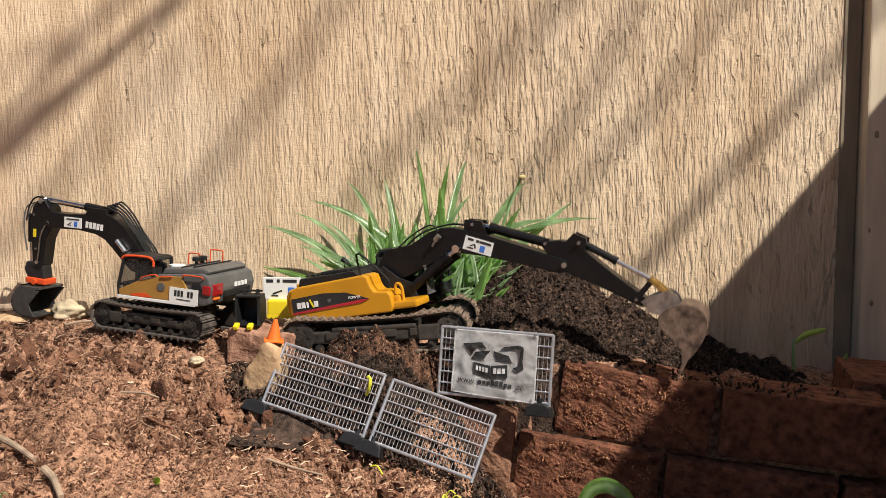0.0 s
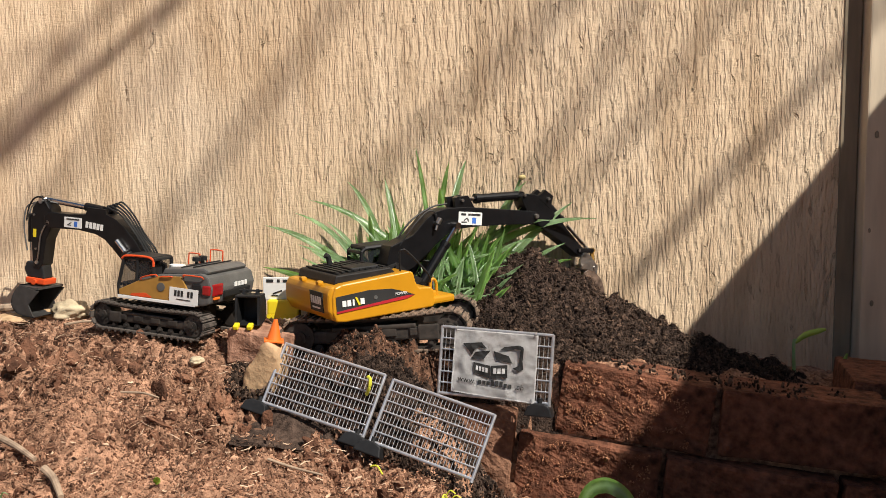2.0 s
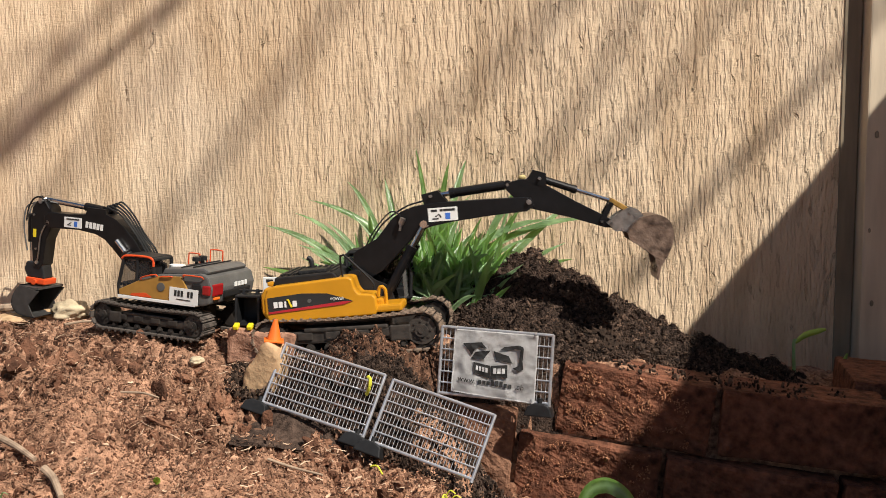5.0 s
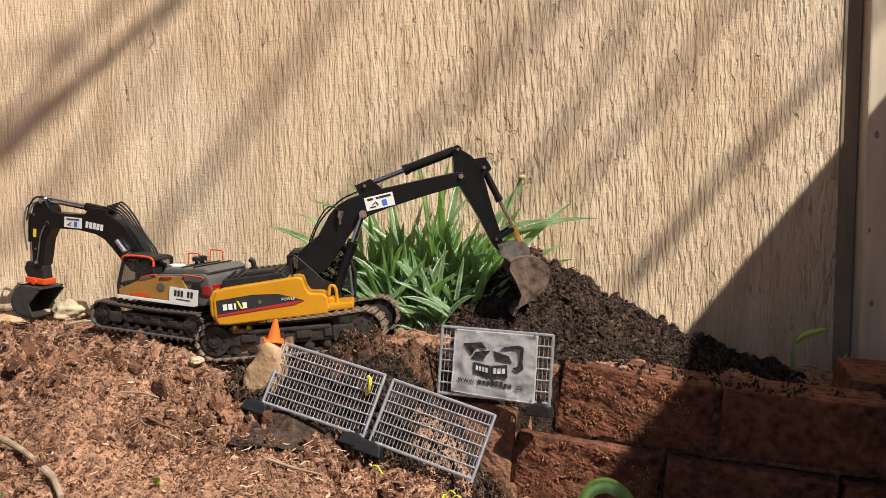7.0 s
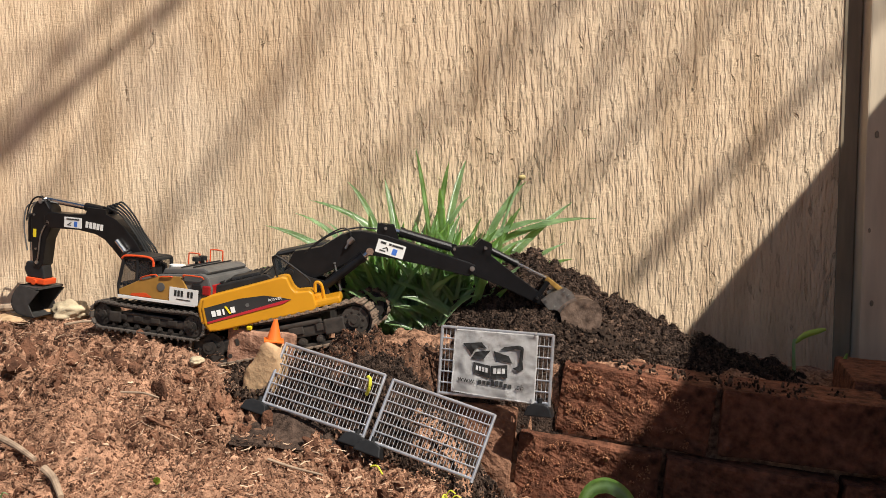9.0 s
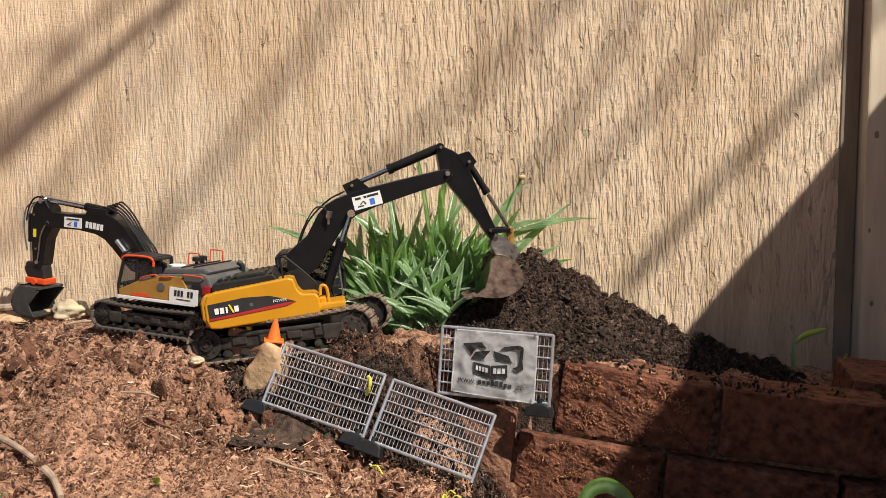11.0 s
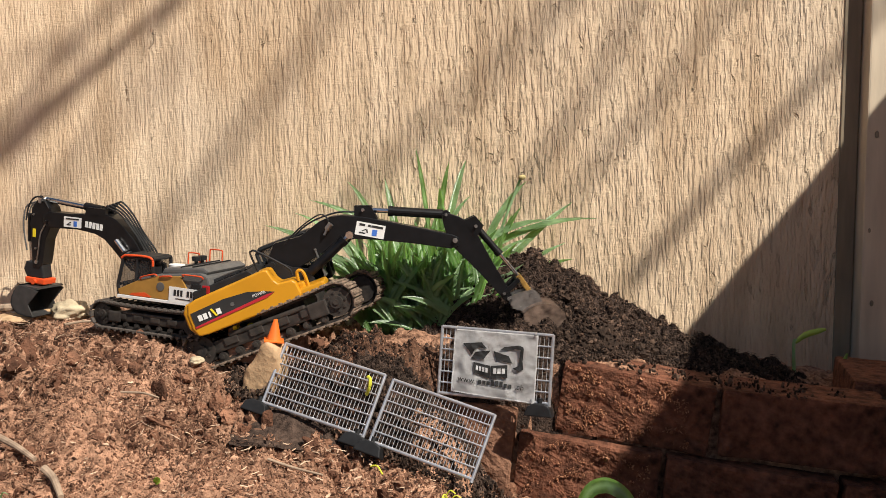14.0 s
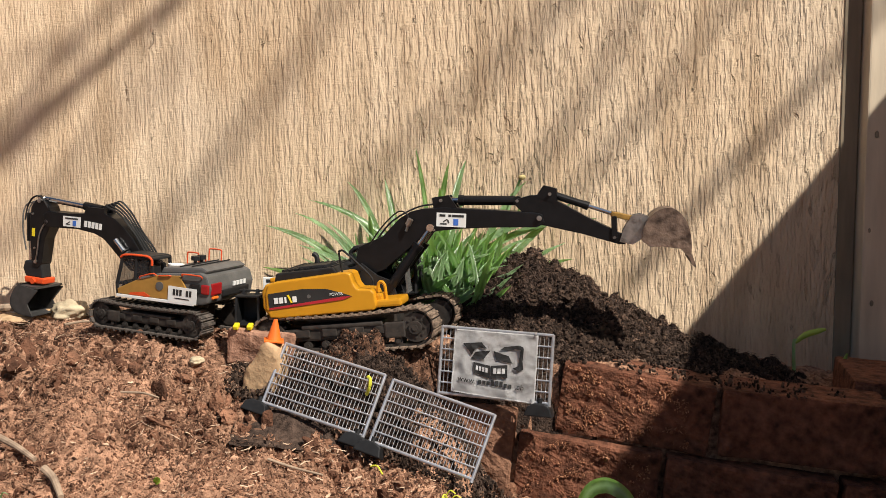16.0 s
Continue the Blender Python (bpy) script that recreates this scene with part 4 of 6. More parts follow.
    m = far_face(0.1255, 0.0132, 0.1325, -5)
    bm = bmesh.new()
    for k in range(5):
        slab(bm, m, -0.0125 + 0.0063 * k, 0, 0.0045, 0.0088, 0.0006)
    part("print", bm, WHITE, boom)
    bm = bmesh.new()
    for y in (-0.010, 0.010):
        prism(bm, [(0.106, 0.146), (0.108, 0.158), (0.138, 0.158), (0.142, 0.146)], y - 0.003, y + 0.003)
    part("ram_bracket", bm, BLACK, boom)
    bm = bmesh.new()
    for k in range(5):
        y = -0.010 + 0.005 * k
        tube(bm, smoothline([(0.030, y, 0.090), (0.040, y * 1.2, 0.106), (0.058, y, 0.127), (0.080, y * 1.4, 0.152), (0.096 + 0.002 * k, y, 0.168 - 0.002 * k), (0.106, y, 0.163), (0.110, y, 0.154)], 5), 0.0014, 6)
    part("hose", bm, DARK, boom)
    bm = bmesh.new()
    rod(bm, (0.120, 0, 0.155), (0.150, 0, 0.158), 0.0062, 14)
    part("cylinder_barrel", bm, BLACK, ex)
    bm = rod(bmesh.new(), (0.148, 0, 0.1575), (0.222, 0, 0.164), 0.0048, 14)
    rod(bm, (0.222, -0.009, 0.164), (0.222, 0.009, 0.164), 0.005, 12)
    part("cylinder_rod", bm, CHROME, ex, "bright chrome piston rod")
    for y in (-0.017, 0.017):
        bm = rod(bmesh.new(), (0.044, y, 0.078), (0.066, y, 0.098), 0.0058, 14)
        part("cylinder_barrel", bm, BLACK, ex)
        bm = rod(bmesh.new(), (0.065, y, 0.097), (0.084, y, 0.116), 0.0036, 12)
        part("cylinder_rod", bm, CHROME, ex)
        bm = bmesh.new()
        for k in range(4):
            rod(bm, (0.058 + 0.003 * k, y, 0.0905 + 0.0028 * k), (0.0596 + 0.003 * k, y, 0.092 + 0.0028 * k), 0.0075, 14)
        part("ribbed_boot", bm, DARK, ex)
    arm_o = [(0.204, 0.152), (0.212, 0.160), (0.228, 0.161), (0.236, 0.150), (0.2385, 0.128), (0.236, 0.090), (0.230, 0.062), (0.222, 0.060), (0.216, 0.068), (0.211, 0.105), (0.203, 0.122), (0.200, 0.138)]
    arm = part("arm", prism(bmesh.new(), arm_o, -0.011, 0.011, 0.001), BLACK, ex, "black arm with yellow warning label")
    bm = box(bmesh.new(), 0.231, 0.0113, 0.113, 0.005, 0.0006, 0.012, 0)
    part("warning_label", bm, SIGN_YELLOW, arm)
    bm = rod(bmesh.new(), (0.247, 0, 0.140), (0.246, 0, 0.098), 0.0048, 12)
    part("cylinder_barrel", bm, DARK, ex)
    bm = rod(bmesh.new(), (0.246, 0, 0.099), (0.244, 0, 0.068), 0.003, 10)
    part("cylinder_rod", bm, CHROME, ex)
    bm = bmesh.new()
    for k in range(2):
        tube(bm, smoothline([(0.234, 0.006 - 0.01 * k, 0.158), (0.251, 0.006 - 0.01 * k, 0.149), (0.253, 0.008 - 0.01 * k, 0.120), (0.248, 0.006 - 0.01 * k, 0.085)], 4), 0.0012, 6)
    part("hose", bm, GREY, arm)
    for x, z, r in ((0.221, 0.160, 0.0030), (0.208, 0.130, 0.0036), (0.226, 0.070, 0.0028), (0.232, 0.140, 0.0016), (0.228, 0.090, 0.0016)):
        part("bolt", rod(bmesh.new(), (x, -0.013, z), (x, 0.013, z), r, 10), STEEL, arm)
    # thin steel tube added as the silver highlight of a hose
    bm = tube(bmesh.new(), smoothline([(0.212, 0.012, 0.126), (0.219, 0.013, 0.110), (0.222, 0.013, 0.085), (0.226, 0.012, 0.068)], 4), 0.0011, 6)
    part("grease_line", bm, STEEL, arm, "thin silver line for the glint along the arm hose")
    bm = tube(bmesh.new(), smoothline([(0.206, 0.010, 0.150), (0.218, 0.012, 0.166), (0.232, 0.012, 0.164), (0.243, 0.010, 0.150), (0.247, 0.010, 0.130)], 4), 0.0013, 6)
    part("hose", bm, DARK, arm)
    bm = prism(bmesh.new(), [(0.218, 0.068), (0.246, 0.070), (0.250, 0.058), (0.244, 0.046), (0.214, 0.046)], -0.010, 0.010, 0.002)
    part("bucket_link", bm, DARK, ex)
    bm = prism(bmesh.new(), [(0.210, 0.046), (0.245, 0.047), (0.244, 0.038), (0.211, 0.037)], -0.013, 0.013, 0.002)
    bolt(bm, 0.227, 0.041, -0.017, 0.017, 0.004)
    part("tilt_rotator", bm, ORANGE_PAINT, ex, "orange tilt rotator")
    prof = [(0.242, 0.036), (0.250, 0.028), (0.256, 0.014), (0.255, 0.003), (0.246, -0.006), (0.232, -0.009), (0.216, -0.010)]
    fine = [(q.x, q.z) for q in smoothline([(x, 0, z) for x, z in prof], 4)]
    inner = [(x - 0.0016, z + 0.0016) for x, z in fine]
    bm = shell(fine, inner, 0.056)
    for y in (-0.028, 0.026):
        prism(bm, fine + [(0.226, 0.008), (0.208, 0.030)], y, y + 0.002)
    box(bm, 0.227, 0, 0.0335, 0.034, 0.054, 0.003)
    part("bucket", bm, DARK_STEEL, ex, "dark grey steel bucket")
    return ex


PARKED = parked_digger()


# ---- small things on the ground ----
def axes_pose(o, right, up):
    """A pose at o whose x axis runs along right and whose z axis leans along up."""
    o, x, z = Vector(o), Vector(right).normalized(), Vector(up)
    z = (z - x * z.dot(x)).normalized()
    y = z.cross(x)
    return Matrix(((x.x, y.x, z.x, o.x), (x.y, y.y, z.y, o.y), (x.z, y.z, z.z, o.z), (0, 0, 0, 1)))


def mesh_fence(m, w, h, label, feet, n_v=27, n_h=5):
    fence = empty("mesh_fence", m, label, "toy fence", "mesh fence panels")
    r = 0.0021
    bm = bmesh.new()
    for a, b in (((0, 0, 0), (w, 0, 0)), ((0, 0, h), (w, 0, h)), ((0, 0, -0.004), (0, 0, h + 0.001)), ((w, 0, -0.004), (w, 0, h + 0.001))):
        rod(bm, a, b, r, 10)
    part("fence_frame", bm, ZINC, fence)
    me = None
    for k in range(n_h):
        bm = rod(bmesh.new(), (0, 0, 0), (w, 0, 0), 0.00105, 7) if me is None else None
        if me is None:
            ob = part("cross_wire", bm, ZINC, fence)
            me = ob.data
        else:
            ob = new("cross_wire", me)
            ob.parent = fence
        ob.location = (0, -0.0008, h * (k + 1) / (n_h + 1))
    me = None
    for k in range(n_v):
        if me is None:
            ob = part("upright_wire", rod(bmesh.new(), (0, 0, 0), (0, 0, h), 0.00048, 6), ZINC, fence)
            me = ob.data
        else:
            ob = new("upright_wire", me)
            ob.parent = fence
        ob.location = (w * (k + 1) / (n_v + 1), 0.0008, 0)
    for x in feet:
        bm = prism(bmesh.new(), [(x - 0.018, -0.016), (x - 0.014, -0.004), (x - 0.006, 0.0), (x + 0.006, 0.0), (x + 0.014, -0.004), (x + 0.018, -0.016)], -0.011, 0.011, 0.0015)
        rod(bm, (x, 0, -0.004), (x, 0, 0.006), 0.0035, 10)
        part("fence_foot", bm, DARK, fence, "black plastic foot block")
    return fence


mesh_fence(axes_pose((-0.226, 1.17, 0.125), (0.129, -0.04, -0.032), (0.015, 0.03, 0.071)), 0.139, 0.0785, "small zinc wire mesh fence panel leaning on a soil slope", (-0.004, 0.131))
mesh_fence(axes_pose((-0.088, 1.12, 0.090), (0.122, -0.04, -0.034), (0.017, 0.03, 0.073)), 0.133, 0.0785, "small zinc wire mesh fence panel leaning before a brick", (0.004,))
BANNER_POSE = axes_pose((-0.006, 1.20, 0.130), (0.138, -0.04, -0.005), (0.002, 0.01, 0.084))
mesh_fence(BANNER_POSE, 0.1437, 0.085, "upright zinc wire mesh fence panel carrying a pale banner", (0.132,), 25, 5)


def make_banner():
    w, h = 0.108, 0.080
    ban = empty("banner", BANNER_POSE @ pose(0.018, -0.004, 0.004), "pale grey printed cloth banner tied to a mesh fence", "banner")

    def wave(x, z):
        return 0.0022 * noise.noise(Vector((x * 60, z * 50, 0))) + 0.0016 * (noise.turbulence(Vector((x * 70, z * 90, 5)), 2, True) - 0.8)
    bm = bmesh.new()
    nx, nz = 54, 40
    g = [[bm.verts.new((w * i / nx, wave(w * i / nx, h * j / nz), h * j / nz - 0.05 * (w * i / nx) * (1 - j / nz))) for i in range(nx + 1)] for j in range(nz + 1)]
    for j in range(nz):
        for i in range(nx):
            bm.faces.new((g[j][i], g[j][i + 1], g[j + 1][i + 1], g[j + 1][i]))
    bmesh.ops.solidify(bm, geom=bm.faces[:], thickness=0.0004)
    part("cloth", bm, BANNER, ban, smooth=True)

    def mark(name, poly, material=INK, lift=0.0013):
        bm = bmesh.new()
        bm.faces.new([bm.verts.new((x, 0, z)) for x, z in poly])
        bmesh.ops.triangulate(bm, faces=bm.faces[:])
        bmesh.ops.subdivide_edges(bm, edges=bm.edges[:], cuts=5, use_grid_fill=True)
        for v in bm.verts:
            v.co.y = wave(v.co.x, v.co.z) - lift
        bmesh.ops.solidify(bm, geom=bm.faces[:], thickness=0.0003)
        part(name, bm, material, ban)
    # opened box with two digger arms
    mark("print", [(0.027, 0.040), (0.049, 0.037), (0.049, 0.021), (0.029, 0.026)])
    mark("print", [(0.0505, 0.037), (0.071, 0.040), (0.072, 0.024), (0.0505, 0.021)])
    mark("print", [(0.023, 0.044), (0.040, 0.0445), (0.048, 0.056), (0.029, 0.053)])
    mark("print", [(0.052, 0.056), (0.056, 0.0445), (0.077, 0.042), (0.072, 0.051)])
    mark("print", [(0.012, 0.062), (0.020, 0.0635), (0.036, 0.0655), (0.044, 0.058), (0.034, 0.0585), (0.028, 0.0565), (0.024, 0.048), (0.020, 0.054)])
    mark("print", [(0.060, 0.0575), (0.066, 0.062), (0.084, 0.0655), (0.090, 0.064), (0.091, 0.060), (0.080, 0.0605), (0.068, 0.0575)])
    mark("print", [(0.087, 0.062), (0.091, 0.062), (0.090, 0.044), (0.092, 0.036), (0.086, 0.033), (0.078, 0.036), (0.085, 0.040)])
    for k in range(4):
        mark("print", [(0.031 + 0.0042 * k, 0.030 - 0.0006 * k), (0.0337 + 0.0042 * k, 0.0298 - 0.0006 * k), (0.0337 + 0.0042 * k, 0.0355 - 0.0006 * k), (0.031 + 0.0042 * k, 0.036 - 0.0006 * k)], BANNER, 0.0020)
    for k in range(3):
        mark("print", [(0.0535 + 0.0055 * k, 0.0275 + 0.0004 * k), (0.0575 + 0.0055 * k, 0.0278 + 0.0004 * k), (0.0575 + 0.0055 * k, 0.0345 + 0.0004 * k), (0.0535 + 0.0055 * k, 0.034 + 0.0004 * k)], BANNER, 0.0020)
    tilt = -3.2
    words = [lettering("print", "www.", 0.0105, side_face(0.0200, 0, 0.0168, tilt), INK, ban),
             lettering("print", ".ch", 0.0105, side_face(0.0880, 0, 0.0132, tilt), INK, ban)]
    for ob in words:
        for v in ob.data.vertices:
            v.co.y += wave(v.co.x, v.co.z) - 0.0019
    for k in range(8):
        x = 0.0345 + 0.0056 * k
        hh = 0.0072 if k in (3, 4, 5) else 0.0050
        z = 0.0132 - 0.056 * (x - 0.03)
        mark("print", [(x, z), (x + 0.0040, z), (x + 0.0040, z + hh), (x, z + hh)])
    for x, z in ((0.002, 0.079), (0.104, 0.079), (0.003, 0.002), (0.104, -0.003)):
        bm = tube(bmesh.new(), smoothline([(x, -0.001, z - 0.002), (x + 0.0006, -0.003, z + 0.002), (x, 0.002, z + 0.004), (x + 0.001, 0.006, z)], 4), 0.0007, 6)
        part("tie", bm, ZINC, ban)


make_banner()


def lump(name, m, size, material, label, category, seed, rough=0.22, sub=4):
    bm = bmesh.new()
    bmesh.ops.create_icosphere(bm, subdivisions=sub, radius=1)
    off = Vector((seed * 7.3, seed * 3.1, 0))
    for v in bm.verts:
        n = v.co.normalized()
        k = 1 + rough * noise.fractal(n * 1.6 + off, 1.0, 2.0, 5)
        v.co = Vector((n.x * size[0], n.y * size[1], n.z * size[2])) * k
    ob = part(name, bm, material, None, smooth=True)
    ob.matrix_basis = m
    return tagged(ob, label, category)


def spot(x, y, lift=0.0, rz=0, ry=0, rx=0):
    return pose(x, y, ground_top(x, y) + lift, rx, ry, rz)


lump("stone", spot(-0.562, 1.42, 0.008, 20), (0.028, 0.02, 0.015), ROCK, "pale yellowish pitted garden stone on the soil", "stone", 1, 0.3)
lump("stone", spot(-0.635, 1.40, 0.001, 0), (0.035, 0.02, 0.008), PALE_BRICK, "flat pale brown stone half sunk in soil", "stone", 2)
lump("stone", spot(-0.60, 1.43, 0.001, 0), (0.022, 0.016, 0.008), PALE_BRICK, "small pale brown stone half sunk in soil", "stone", 3)
lump("stone", spot(-0.325, 1.235, 0.003, 30), (0.010, 0.008, 0.006), ROCK, "small pale stone chip on the soil", "stone", 4)
lump("stone", spot(-0.545, 1.10, 0.002, 40), (0.015, 0.008, 0.004), ROCK, "small pale stone chip on the soil", "stone", 5)


def make_block():
    ob = part("brick", brick_block(0.096, 0.062, 0.046), PINK_BRICK, None)
    ob.matrix_basis = pose(-0.292, 1.262, 0.156, 2, 3, -12)
    tagged(ob, "loose worn pinkish brick piece lying on the soil", "brick")


def brick_block(l, d, h):
    bm = box(bmesh.new(), l / 2, d / 2, h / 2, l, d, h, 0.005)
    bmesh.ops.subdivide_edges(bm, edges=[e for e in bm.edges if e.calc_length() > 0.02], cuts=8, use_grid_fill=True)
    for v in bm.verts:
        v.co += 0.004 * Vector(noise.noise_vector(v.co * 28)) + 0.0015 * Vector(noise.noise_vector(v.co * 90))
    return bm


PINK_BRICK = mat("pink_brick", (0.36, 0.18, 0.115), 0.9, var=0.4, scale=60, bump=0.0025, bscale=170, other=(0.50, 0.28, 0.19), spec=0.2)
EDGE_BRICK = mat("tan_brick", (0.17, 0.075, 0.046), 0.9, var=0.4, scale=60, bump=0.003, bscale=200, other=(0.36, 0.19, 0.12), spec=0.2)
make_block()


def make_stump():
    bm = prism(bmesh.new(), [(-0.024, 0.0), (-0.020, 0.030), (-0.004, 0.062), (0.006, 0.070), (0.022, 0.066), (0.026, 0.04), (0.020, 0.0)], -0.016, 0.016, 0.006, 3)
    bmesh.ops.subdivide_edges(bm, edges=[e for e in bm.edges if e.calc_length() > 0.012], cuts=5, use_grid_fill=True)
    for v in bm.verts:
        v.co += 0.004 * Vector(noise.noise_vector(v.co * 40)) + 0.0015 * Vector(noise.noise_vector(v.co * 120))
    ob = part("stone", bm, PALE_BRICK, None, smooth=True)
    ob.matrix_basis = pose(-0.232, 1.205, 0.128, 0, 6, -15)
    tagged(ob, "upright pale tan broken stone block beside a mesh fence", "stone")


make_stump()


def make_cone():
    cone = empty("traffic_cone", pose(-0.217, 1.203, 0.196, 0, 6, 10), "small orange plastic traffic cone on a pale stone", "toy cone")
    bm = bmesh.new()
    bmesh.ops.create_cone(bm, cap_ends=True, segments=24, radius1=0.0095, radius2=0.0026, depth=0.027, matrix=Matrix.Translation((0, 0, 0.015)))
    part("cone_body", bm, ORANGE, cone, smooth=False)
    part("cone_base", box(bmesh.new(), 0, 0, 0.0012, 0.025, 0.025, 0.0028, 0.001), ORANGE, cone)


make_cone()


def make_spare_bucket():
    b = empty("spare_bucket", pose(-0.262, 1.275, 0.205, 0, 0, -6), "black toy digging bucket with yellow teeth standing on a brick", "toy bucket")
    bm = bmesh.new()
    w = 0.034
    prof = [(0.014, 0.040), (0.020, 0.030), (0.019, 0.012), (0.010, 0.003), (-0.014, 0.001)]
    fine = [(v.x, v.z) for v in smoothline([(x, 0, z) for x, z in prof], 4)]
    bm = shell(fine, [(x - 0.0012, z + 0.0012) for x, z in fine], w)
    for y in (-w / 2, w / 2 - 0.003):
        prism(bm, fine + [(-0.012, 0.010), (-0.010, 0.038)], y, y + 0.003)
    box(bm, 0.004, 0, 0.040, 0.026, w, 0.003, 0.001)
    m = Matrix.Rotation(radians(90), 4, "Z")
    bmesh.ops.transform(bm, matrix=m, verts=bm.verts[:])
    part("shell", bm, DARK, b)
    bm = bmesh.new()
    for x in (-0.009, 0.009):
        prism(bm, [(0.002, 0.040), (0.004, 0.048), (0.012, 0.048), (0.014, 0.040)], x - 0.0015, x + 0.0015)
    bolt(bm, 0.008, 0.046, -0.016, 0.016, 0.0015)
    bmesh.ops.transform(bm, matrix=m, verts=bm.verts[:])
    part("hanger", bm, DARK, b)
    for x in (-0.013, 0.006):
        part("tooth", box(bmesh.new(), x, -0.018, 0.001, 0.007, 0.012, 0.006, 0.0015, Matrix.Rotation(radians(18), 4, "X")), SIGN_YELLOW, b, "yellow bucket tooth")


make_spare_bucket()


def make_sign():
    s = empty("sign", pose(-0.228, 1.335, 0.195, 0, 0, -6), "white printed sign board over a yellow base behind a brick", "sign")
    part("board", box(bmesh.new(), 0, 0, 0.052, 0.054, 0.003, 0.032, 0.0008), WHITE, s)
    bm = box(bmesh.new(), 0.004, -0.004, 0.026, 0.046, 0.016, 0.022, 0.003)
    base = part("base", bm, SIGN_YELLOW, s, "yellow plastic base")
    for k in range(7):
        part("stud", rod(bmesh.new(), (-0.016 + 0.0065 * k, -0.012, 0.014), (-0.016 + 0.0065 * k, 0.004, 0.014), 0.0034, 10), SIGN_YELLOW, base)
    m = side_face(0, -0.0016, 0.052, 0)
    bm = bmesh.new()
    for cx, ww in ((-0.017, 0.010), (-0.0045, 0.004), (0.012, 0.020)):
        slab(bm, m, cx, 0.011, ww, 0.0042, 0.0005)
    slab(bm, m, -0.006, -0.005, 0.014, 0.0022, 0.0005, 20)
    slab(bm, m, -0.010, -0.010, 0.010, 0.0018, 0.0005)
    part("print", bm, INK, s)
    part("blue_square", slab(bmesh.new(), m, 0.014, -0.004, 0.009, 0.012, 0.0005), BLUE, s)


make_sign()


def twig(pts, r, label="weathered bare twig lying on the soil", material=None):
    pts = [Vector((x, y, max(ground_top(x, y), rough_ground(x, y)) + r + 0.003 + dz)) for x, y, dz in pts]
    fine = smoothline(pts, 4)
    ob = part("twig", tube(bmesh.new(), fine, r, 9, lambda t: 1 - 0.3 * t), material or WOOD, None)
    tagged(ob, label, "twig", "twigs")


twig([(-0.523, 1.084, 0), (-0.488, 1.065, 0), (-0.46, 1.046, 0)], 0.0042)
twig([(-0.444, 1.032, 0), (-0.428, 1.018, 0), (-0.409, 0.99, 0)], 0.0048)
twig([(-0.68, 1.43, 0), (-0.65, 1.42, 0.004), (-0.615, 1.45, 0.004)], 0.007, "short thick weathered branch end beside the shed")
twig([(-0.54, 1.34, 0), (-0.52, 1.355, 0.001), (-0.49, 1.36, 0)], 0.002)
twig([(-0.20, 1.06, 0), (-0.17, 1.05, 0.001), (-0.135, 1.04, 0)], 0.0018)
twig([(-0.40, 1.16, 0), (-0.37, 1.155, 0.002), (-0.35, 1.15, 0)], 0.0016)


def make_litter():
    """Straw slivers, bark chips and dead leaf bits strewn on the soil."""
    def slivers(name, label, n, material, length, width, zone, seed):
        r = random.Random(seed)
        verts, faces = [], []
        k = 0
        while k < n:
            x, y = zone(r)
            z = max(ground_top(x, y), rough_ground(x, y)) + r.uniform(-0.001, 0.003)
            a, e = r.uniform(0, 6.28), r.gauss(0, 0.25)
            l, w = length * r.uniform(0.3, 1.2) ** 1.5, width * r.uniform(0.4, 1.3)
            d = Vector((math.cos(a) * math.cos(e), math.sin(a) * math.cos(e), math.sin(e)))
            s = d.cross(Vector((0, 0, 1))).normalized()
            u = s.cross(d)
            c = Vector((x, y, z))
            o = len(verts)
            bend = u * l * r.uniform(-0.12, 0.12)
            for t, off in ((-0.5, Vector()), (0.0, bend), (0.5, Vector())):
                ww = w * (1.0 if t == 0 else 0.6)
                p = c + d * l * t + off
                verts += [p - s * ww / 2, p + s * ww / 2, p + u * w * 0.5]
            for q in (0, 3):
                faces += [[o + q, o + q + 1, o + q + 4, o + q + 3], [o + q + 1, o + q + 2, o + q + 5, o + q + 4], [o + q + 2, o + q, o + q + 3, o + q + 5]]
            faces += [[o, o + 2, o + 1], [o + 6, o + 7, o + 8]]
            k += 1
        me = bpy.data.meshes.new(name)
        me.from_pydata(verts, [], faces)
        me.materials.append(material)
        tagged(new(name, me), label, "litter", kind="stuff")

    def front(r):
        while True:
            x, y = r.uniform(-0.66, 0.14), r.uniform(0.88, 1.45)
            if y < 1.12 or x < -0.26:
                return x, y

    def near(r):
        return r.uniform(-0.6, 0.1), 0.88 + 0.26 * r.random() ** 1.4

    def heap(r):
        while True:
            x, y = r.uniform(-0.22, 0.5), r.uniform(1.17, 1.45)
            if mound_height(x, y) > terrain(x, y) and not berm(x, y):
                return x, y
    slivers("straw_bits", "dry straw and bark slivers on the soil", 2400, MULCH, 0.014, 0.0012, front, 41)
    slivers("bark_chips", "brown and pale bark chips on the soil", 800, MULCH, 0.0080, 0.0026, near, 42)
    slivers("leaf_bits", "brown dead leaf bits on the soil", 320, MULCH, 0.008, 0.0034, front, 43)
    slivers("soil_fibres", "brown root fibres and mulch strands in the soil", 3000, CLAY_CRUMB, 0.010, 0.0008, front, 45)
    slivers("root_fibres", "dark root fibres in the peat", 13000, PEAT_CRUMB, 0.012, 0.0010, heap, 44)


make_litter()


